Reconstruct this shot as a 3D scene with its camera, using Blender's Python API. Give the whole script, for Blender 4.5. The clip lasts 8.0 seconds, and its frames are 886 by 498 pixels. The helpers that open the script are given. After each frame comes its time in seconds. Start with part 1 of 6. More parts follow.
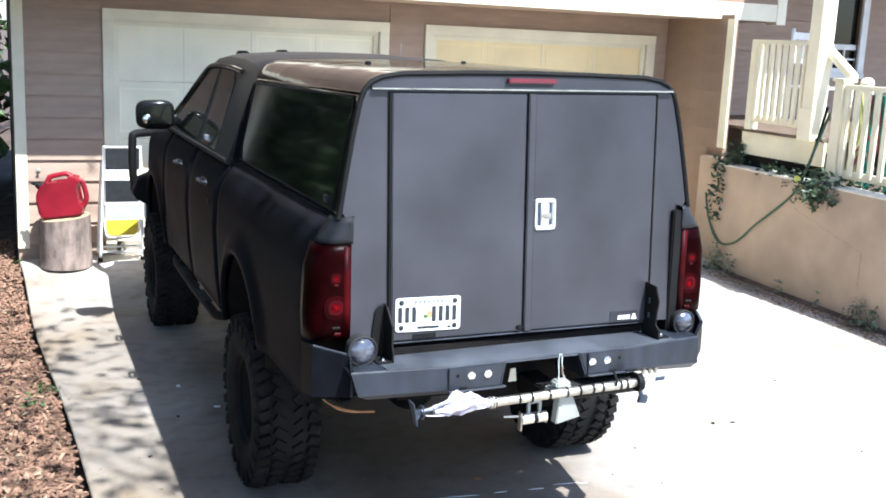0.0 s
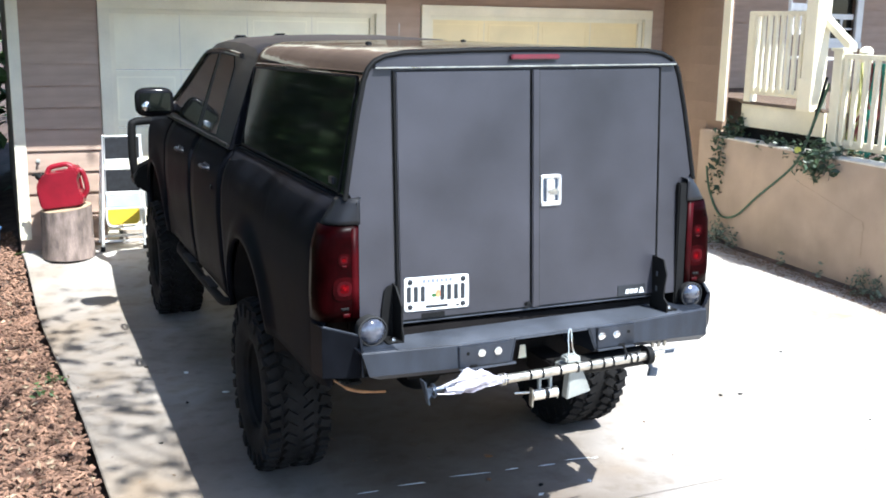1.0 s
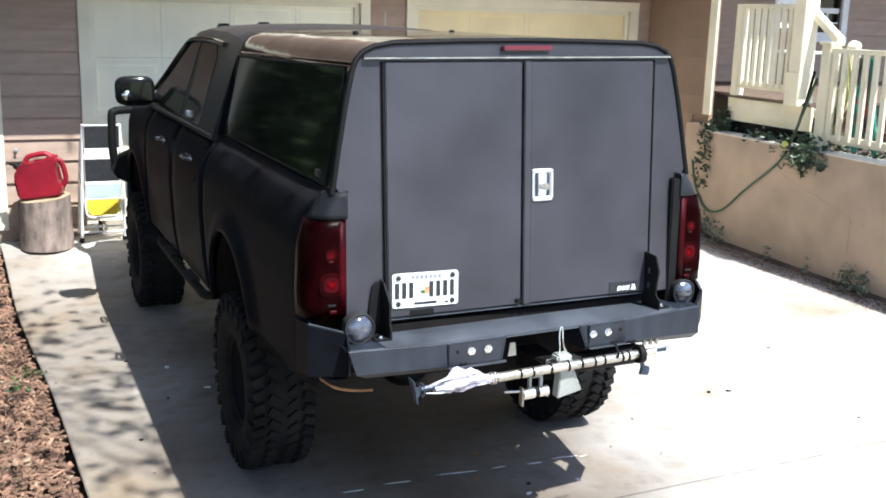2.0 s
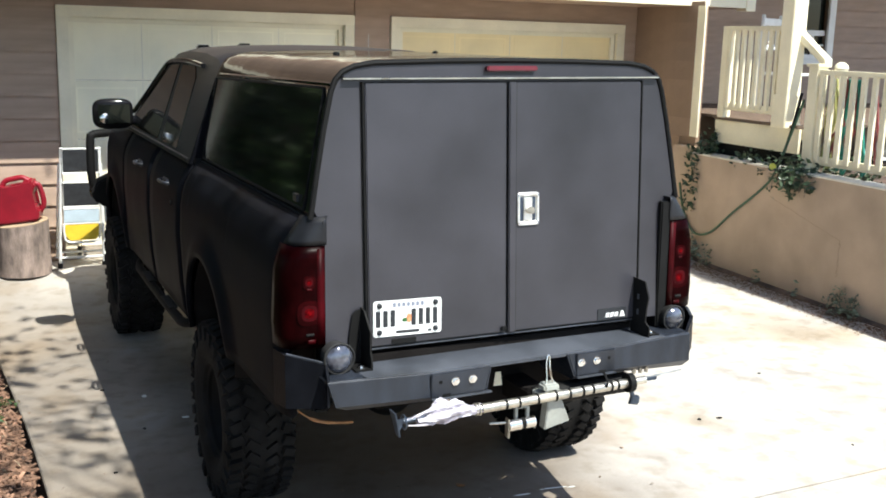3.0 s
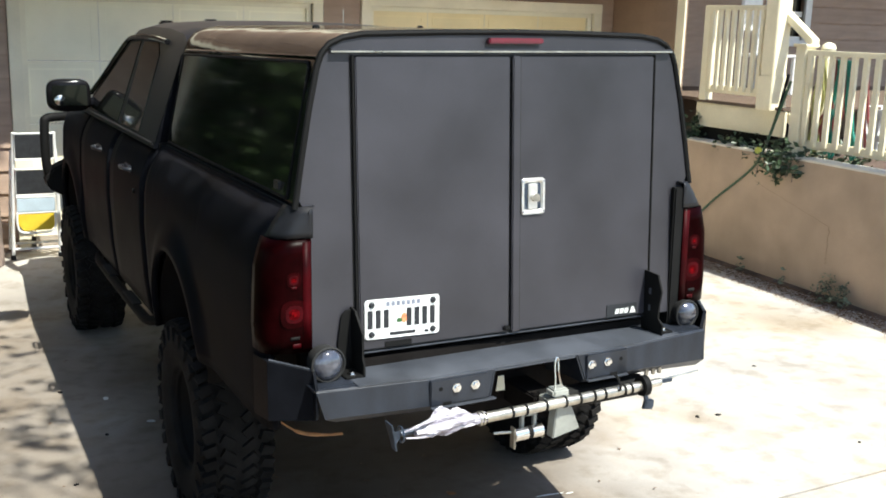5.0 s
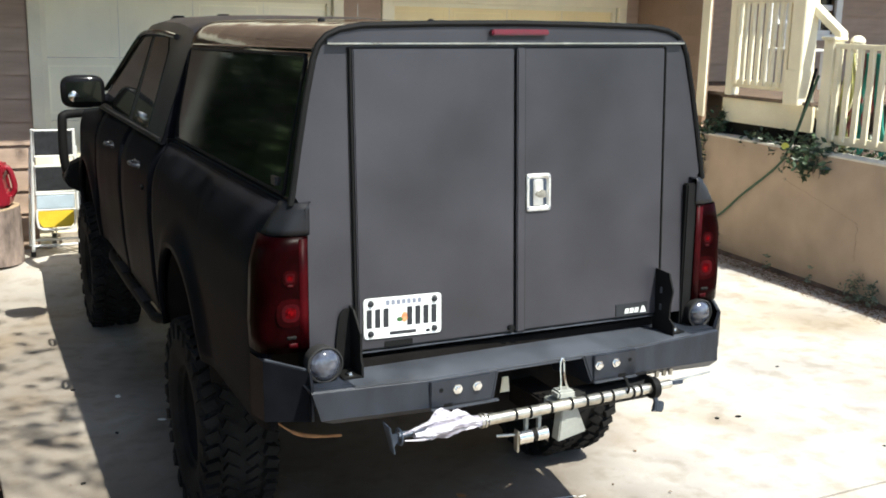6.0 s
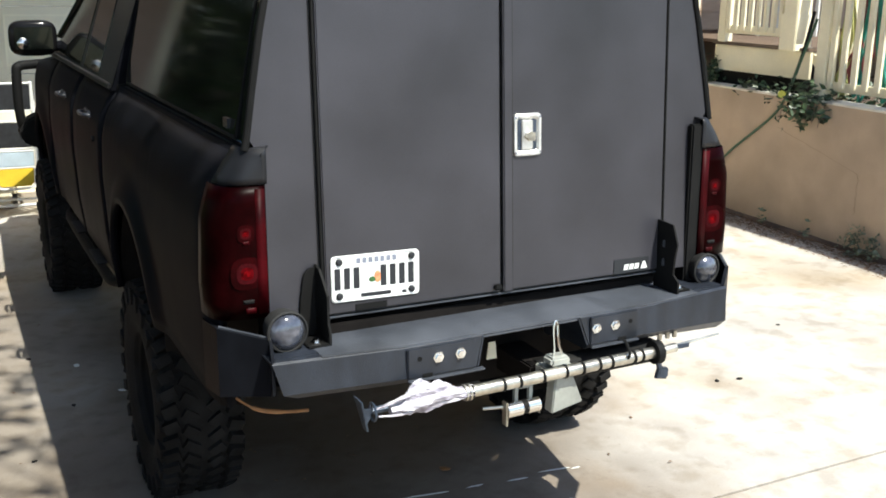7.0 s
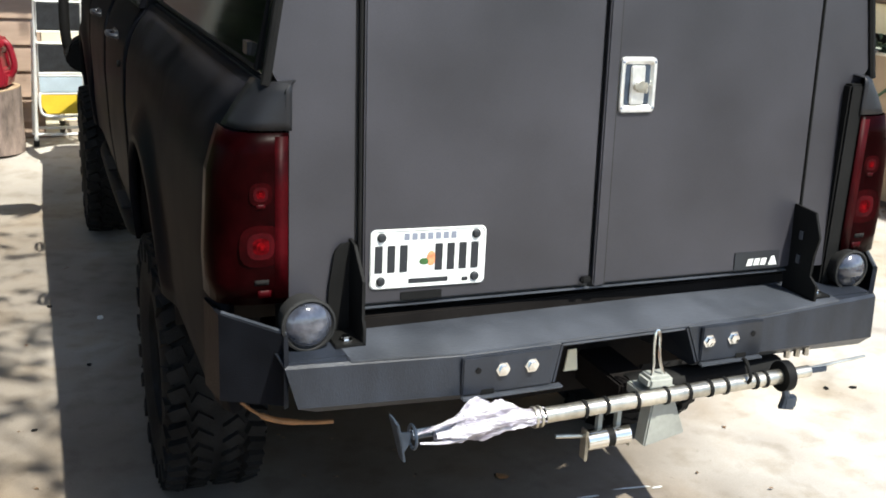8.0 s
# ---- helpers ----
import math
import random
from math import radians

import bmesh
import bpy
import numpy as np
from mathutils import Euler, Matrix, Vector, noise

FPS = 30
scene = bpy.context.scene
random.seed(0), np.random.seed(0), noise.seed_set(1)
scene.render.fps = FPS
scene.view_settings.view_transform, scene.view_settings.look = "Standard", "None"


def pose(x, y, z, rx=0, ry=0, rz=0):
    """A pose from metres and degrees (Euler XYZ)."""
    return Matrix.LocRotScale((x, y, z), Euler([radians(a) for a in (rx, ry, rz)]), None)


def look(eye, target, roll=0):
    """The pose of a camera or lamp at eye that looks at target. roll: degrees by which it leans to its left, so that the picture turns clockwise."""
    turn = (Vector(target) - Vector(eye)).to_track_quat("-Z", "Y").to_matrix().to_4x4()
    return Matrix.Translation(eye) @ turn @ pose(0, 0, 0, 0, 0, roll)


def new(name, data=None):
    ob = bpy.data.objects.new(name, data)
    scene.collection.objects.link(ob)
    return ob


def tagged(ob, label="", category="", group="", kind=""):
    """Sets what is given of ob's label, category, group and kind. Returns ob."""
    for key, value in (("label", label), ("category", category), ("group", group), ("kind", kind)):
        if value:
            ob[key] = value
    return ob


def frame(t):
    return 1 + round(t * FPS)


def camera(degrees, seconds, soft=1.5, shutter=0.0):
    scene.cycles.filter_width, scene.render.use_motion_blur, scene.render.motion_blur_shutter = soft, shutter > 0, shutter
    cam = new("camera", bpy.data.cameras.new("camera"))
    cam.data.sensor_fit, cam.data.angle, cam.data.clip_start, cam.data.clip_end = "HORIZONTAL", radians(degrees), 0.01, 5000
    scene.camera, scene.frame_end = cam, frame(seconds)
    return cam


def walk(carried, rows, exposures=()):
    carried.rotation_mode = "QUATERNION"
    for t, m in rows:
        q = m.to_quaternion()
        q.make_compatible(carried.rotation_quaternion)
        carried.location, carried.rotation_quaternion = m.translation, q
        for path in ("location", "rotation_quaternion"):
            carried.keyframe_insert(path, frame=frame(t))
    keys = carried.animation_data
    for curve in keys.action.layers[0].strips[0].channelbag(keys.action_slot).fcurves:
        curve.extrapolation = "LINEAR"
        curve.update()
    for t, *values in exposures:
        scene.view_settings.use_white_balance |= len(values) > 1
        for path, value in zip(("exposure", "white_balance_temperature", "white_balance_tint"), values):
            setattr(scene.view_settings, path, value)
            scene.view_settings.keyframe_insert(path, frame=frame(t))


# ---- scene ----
cam = camera(45.7, 8.0, soft=1.8)
PATH = [
    (0, (-2.178, -4.084, 2.444), (-1.414, -2.277, 2.055), 2.60),
    (0.2, (-2.185, -4.080, 2.442), (-1.430, -2.270, 2.050), 2.24),
    (0.3, (-2.188, -4.079, 2.441), (-1.410, -2.274, 2.064), 2.06),
    (0.5, (-2.195, -4.079, 2.438), (-1.425, -2.276, 2.043), 1.70),
    (0.7, (-2.203, -4.077, 2.433), (-1.436, -2.276, 2.025), 1.46),
    (0.8, (-2.208, -4.076, 2.431), (-1.435, -2.277, 2.026), 1.34),
    (1, (-2.211, -4.072, 2.427), (-1.447, -2.273, 2.005), 1.10),
    (1.2, (-2.213, -4.057, 2.428), (-1.440, -2.263, 2.001), 1.34),
    (1.3, (-2.214, -4.046, 2.429), (-1.434, -2.255, 2.001), 1.46),
    (1.5, (-2.214, -4.020, 2.430), (-1.415, -2.240, 1.991), 1.70),
    (1.7, (-2.212, -3.995, 2.428), (-1.420, -2.212, 1.989), 1.68),
    (2.8, (-2.142, -3.861, 2.408), (-1.320, -2.088, 1.982), 1.62),
    (3, (-2.125, -3.834, 2.406), (-1.304, -2.054, 2.011), 1.60),
    (3.2, (-2.108, -3.803, 2.407), (-1.312, -2.010, 2.024), 1.56),
    (3.3, (-2.102, -3.786, 2.407), (-1.309, -1.989, 2.026), 1.54),
    (3.5, (-2.096, -3.736, 2.400), (-1.311, -1.944, 1.985), 1.50),
    (3.7, (-2.122, -3.677, 2.367), (-1.283, -1.908, 1.960), 1.22),
    (3.8, (-2.142, -3.644, 2.347), (-1.269, -1.881, 1.985), 1.08),
    (4, (-2.168, -3.578, 2.322), (-1.276, -1.827, 1.948), 0.80),
    (4.2, (-2.164, -3.504, 2.331), (-1.268, -1.764, 1.921), 1.24),
    (4.3, (-2.158, -3.474, 2.337), (-1.250, -1.742, 1.914), 1.46),
    (4.5, (-2.140, -3.429, 2.346), (-1.246, -1.688, 1.932), 1.90),
    (4.7, (-2.116, -3.410, 2.348), (-1.223, -1.670, 1.931), 1.84),
    (5.8, (-1.967, -3.376, 2.323), (-1.118, -1.614, 1.902), 1.46),
    (6, (-1.934, -3.357, 2.325), (-1.102, -1.589, 1.899), 1.40),
    (6.2, (-1.898, -3.316, 2.314), (-1.078, -1.553, 1.845), 1.04),
    (6.3, (-1.880, -3.281, 2.310), (-1.058, -1.524, 1.826), 0.86),
    (6.5, (-1.845, -3.200, 2.300), (-1.008, -1.456, 1.795), 0.50),
    (6.7, (-1.814, -3.118, 2.272), (-0.960, -1.365, 1.825), 0.70),
    (6.8, (-1.793, -3.076, 2.250), (-0.941, -1.325, 1.792), 0.80),
    (7, (-1.735, -2.986, 2.201), (-0.882, -1.247, 1.702), 1.00),
    (7.2, (-1.642, -2.873, 2.175), (-0.837, -1.109, 1.684), 1.72),
    (7.3, (-1.590, -2.811, 2.165), (-0.784, -1.048, 1.672), 2.08),
    (7.5, (-1.499, -2.678, 2.141), (-0.748, -0.912, 1.581), 2.80),
    (7.6, (-1.469, -2.603, 2.132), (-0.733, -0.841, 1.538), 2.96),
    (7.7, (-1.448, -2.527, 2.120), (-0.725, -0.769, 1.496), 3.12),
    (7.8, (-1.432, -2.450, 2.105), (-0.705, -0.693, 1.483), 3.28),
    (7.9, (-1.421, -2.372, 2.090), (-0.678, -0.612, 1.496), 3.44),
    (8, (-1.411, -2.294, 2.074), (-0.687, -0.528, 1.477), 3.60),
]
walk(cam, [(t, look(eye, target, roll)) for t, eye, target, roll in PATH],
     exposures=[(0.0, 1.47, 5640, 8), (1.5, 1.31, 5680, 8), (3.0, 0.90, 6250, 6), (4.5, 0.85, 6300, 5), (6.5, 0.81, 6400, 5), (8.0, 0.79, 6420, 6)])

# ---- light ----
SUN_FROM = Vector((0.215, -0.61, 1.0)).normalized()
world = bpy.data.worlds.new("sky_world")
scene.world = world
world.use_nodes = True
wn, wl = world.node_tree.nodes, world.node_tree.links
sky = wn.new("ShaderNodeTexSky")
sky.sky_type, sky.sun_disc = "NISHITA", False
sky.sun_elevation = math.asin(SUN_FROM.z)
sky.sun_rotation = math.atan2(SUN_FROM.x, SUN_FROM.y)
wl.new(sky.outputs[0], wn["Background"].inputs[0])
wn["Background"].inputs[1].default_value = 0.125
sun = new("sun", bpy.data.lights.new("sun", "SUN"))
sun.data.energy, sun.data.angle, sun.data.color = 5.0, radians(0.53), (1.0, 0.95, 0.86)
sun.matrix_world = look(SUN_FROM * 30, (0, 0, 0))


# ---- materials ----
def material(name, colour, rough=0.6, metal=0.0, vary=0.12, scale=6.0, fine=80.0, bump=0.08, coat=0.0, second=None, island=False, spec=0.5, stretch=(1, 1, 1), dents=0.0):
    """A surface with broad blotches, fine grain and a little relief."""
    m = bpy.data.materials.new(name)
    m.use_nodes = True
    n, l = m.node_tree.nodes, m.node_tree.links
    b = n["Principled BSDF"]
    b.inputs["Roughness"].default_value, b.inputs["Metallic"].default_value = rough, metal
    b.inputs["Coat Weight"].default_value, b.inputs["Specular IOR Level"].default_value = coat, spec
    b.inputs["Coat Roughness"].default_value = 0.08
    at = n.new("ShaderNodeTexCoord")
    mp = n.new("ShaderNodeMapping")
    mp.inputs["Scale"].default_value = stretch
    l.new(at.outputs["Object"], mp.inputs[0])
    big, small = n.new("ShaderNodeTexNoise"), n.new("ShaderNodeTexNoise")
    big.inputs["Scale"].default_value, big.inputs["Detail"].default_value = scale, 5
    small.inputs["Scale"].default_value, small.inputs["Detail"].default_value = fine, 3
    l.new(mp.outputs[0], big.inputs["Vector"])
    l.new(mp.outputs[0], small.inputs["Vector"])
    ramp = n.new("ShaderNodeValToRGB")
    dark = second or tuple(c * (1 - 2 * vary) for c in colour)
    ramp.color_ramp.elements[0].color = (*dark, 1)
    ramp.color_ramp.elements[1].color = (*[min(1, c * (1 + vary)) for c in colour], 1)
    ramp.color_ramp.elements[0].position, ramp.color_ramp.elements[1].position = 0.3, 0.68
    l.new(big.outputs[0], ramp.inputs[0])
    grain = n.new("ShaderNodeMapRange")
    grain.inputs[3].default_value, grain.inputs[4].default_value = 1 - vary * 1.2, 1 + vary * 0.8
    l.new(small.outputs[0], grain.inputs[0])
    mul = n.new("ShaderNodeMix")
    mul.data_type, mul.blend_type = "RGBA", "MULTIPLY"
    mul.inputs[0].default_value = 1.0
    l.new(ramp.outputs[0], mul.inputs[6])
    l.new(grain.outputs[0], mul.inputs[7])
    out = mul.outputs[2]
    info = n.new("ShaderNodeNewGeometry") if island else n.new("ShaderNodeObjectInfo")
    rnd = n.new("ShaderNodeMapRange")
    rnd.inputs[3].default_value, rnd.inputs[4].default_value = (0.6, 1.3) if island else (0.95, 1.05)
    l.new(info.outputs["Random Per Island" if island else "Random"], rnd.inputs[0])
    mul2 = n.new("ShaderNodeMix")
    mul2.data_type, mul2.blend_type = "RGBA", "MULTIPLY"
    mul2.inputs[0].default_value = 1.0
    l.new(out, mul2.inputs[6])
    l.new(rnd.outputs[0], mul2.inputs[7])
    l.new(mul2.outputs[2], b.inputs["Base Color"])
    rr = n.new("ShaderNodeMapRange")
    rr.inputs[3].default_value, rr.inputs[4].default_value = max(0.02, rough - 0.07), min(1, rough + 0.07)
    l.new(big.outputs[0], rr.inputs[0])
    l.new(rr.outputs[0], b.inputs["Roughness"])
    if dents:
        low, dn = n.new("ShaderNodeTexNoise"), n.new("ShaderNodeBump")
        low.inputs["Scale"].default_value, low.inputs["Detail"].default_value = 2.2, 2
        dn.inputs["Strength"].default_value, dn.inputs["Distance"].default_value = dents, 0.05
        l.new(mp.outputs[0], low.inputs["Vector"])
        l.new(low.outputs[0], dn.inputs["Height"])
        l.new(dn.outputs[0], b.inputs["Normal"])
    if bump:
        bp = n.new("ShaderNodeBump")
        if dents:
            l.new(dn.outputs[0], bp.inputs["Normal"])
        bp.inputs["Strength"].default_value, bp.inputs["Distance"].default_value = bump, 0.01
        l.new(small.outputs[0], bp.inputs["Height"])
        l.new(bp.outputs[0], b.inputs["Normal"])
    return m


def concrete_material():
    """Pale broom-finished slab with rust-brown stains, damp blotches, pits and painted shade."""
    m = material("concrete", (0.525, 0.495, 0.455), 0.85, vary=0.14, scale=1.3, fine=140, bump=0.12)
    n, l = m.node_tree.nodes, m.node_tree.links
    b = n["Principled BSDF"]
    base = b.inputs["Base Color"].links[0].from_socket
    for scale, lo, hi, col, amount in ((0.55, 0.50, 0.70, (0.92, 0.80, 0.63), 0.9), (2.6, 0.50, 0.66, (0.70, 0.62, 0.51), 0.55), (7.0, 0.50, 0.66, (0.70, 0.66, 0.60), 0.6), (38.0, 0.66, 0.74, (0.55, 0.52, 0.48), 0.4)):
        t = n.new("ShaderNodeTexNoise")
        t.inputs["Scale"].default_value, t.inputs["Detail"].default_value = scale, 6
        c = n.new("ShaderNodeTexCoord")
        l.new(c.outputs["Object"], t.inputs["Vector"])
        r = n.new("ShaderNodeMapRange")
        r.inputs[1].default_value, r.inputs[2].default_value, r.inputs[4].default_value = lo, hi, amount
        l.new(t.outputs[0], r.inputs[0])
        x = n.new("ShaderNodeMix")
        x.data_type, x.blend_type = "RGBA", "MULTIPLY"
        x.inputs[7].default_value = (*col, 1)
        l.new(r.outputs[0], x.inputs[0])
        l.new(base, x.inputs[6])
        base = x.outputs[2]
    # dirt and painted shade darken the side towards the trees, with a ragged edge
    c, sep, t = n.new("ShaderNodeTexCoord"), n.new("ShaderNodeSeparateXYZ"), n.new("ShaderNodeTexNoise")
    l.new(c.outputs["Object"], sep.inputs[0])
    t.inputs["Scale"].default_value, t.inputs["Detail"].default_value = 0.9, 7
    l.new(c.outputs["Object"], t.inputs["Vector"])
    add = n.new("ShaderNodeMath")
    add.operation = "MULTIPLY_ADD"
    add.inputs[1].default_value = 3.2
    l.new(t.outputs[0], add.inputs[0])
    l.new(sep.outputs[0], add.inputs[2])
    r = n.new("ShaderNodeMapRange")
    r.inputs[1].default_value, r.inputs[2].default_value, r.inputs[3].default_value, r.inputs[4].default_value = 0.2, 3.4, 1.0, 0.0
    # the darkening fades out on the apron by the garage
    apron_fade, far = n.new("ShaderNodeMapRange"), n.new("ShaderNodeMath")
    apron_fade.inputs[1].default_value, apron_fade.inputs[2].default_value, apron_fade.inputs[4].default_value = 4.2, 6.6, 2.4
    l.new(sep.outputs[1], apron_fade.inputs[0])
    l.new(apron_fade.outputs[0], far.inputs[0])
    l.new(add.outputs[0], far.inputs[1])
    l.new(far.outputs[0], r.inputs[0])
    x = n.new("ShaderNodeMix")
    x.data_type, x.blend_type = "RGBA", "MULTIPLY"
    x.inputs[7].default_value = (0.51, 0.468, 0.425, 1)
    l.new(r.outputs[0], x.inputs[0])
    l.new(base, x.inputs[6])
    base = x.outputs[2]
    # oil and tyre dirt, with the shade under the parked truck painted in
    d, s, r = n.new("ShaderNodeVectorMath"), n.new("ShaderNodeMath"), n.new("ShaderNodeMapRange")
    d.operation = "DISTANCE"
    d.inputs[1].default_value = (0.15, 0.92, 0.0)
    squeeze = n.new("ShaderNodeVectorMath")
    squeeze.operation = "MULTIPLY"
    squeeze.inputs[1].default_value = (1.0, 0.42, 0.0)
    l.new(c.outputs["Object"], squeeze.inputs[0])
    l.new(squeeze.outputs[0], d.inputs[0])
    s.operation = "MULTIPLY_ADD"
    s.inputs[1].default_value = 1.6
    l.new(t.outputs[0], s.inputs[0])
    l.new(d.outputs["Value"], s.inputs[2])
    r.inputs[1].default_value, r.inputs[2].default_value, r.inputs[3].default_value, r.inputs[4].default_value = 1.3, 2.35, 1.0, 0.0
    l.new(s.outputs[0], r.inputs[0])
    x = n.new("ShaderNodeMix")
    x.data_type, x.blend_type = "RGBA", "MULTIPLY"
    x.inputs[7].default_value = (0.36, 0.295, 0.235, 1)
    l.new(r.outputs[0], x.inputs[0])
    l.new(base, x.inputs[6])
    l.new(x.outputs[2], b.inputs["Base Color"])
    return m


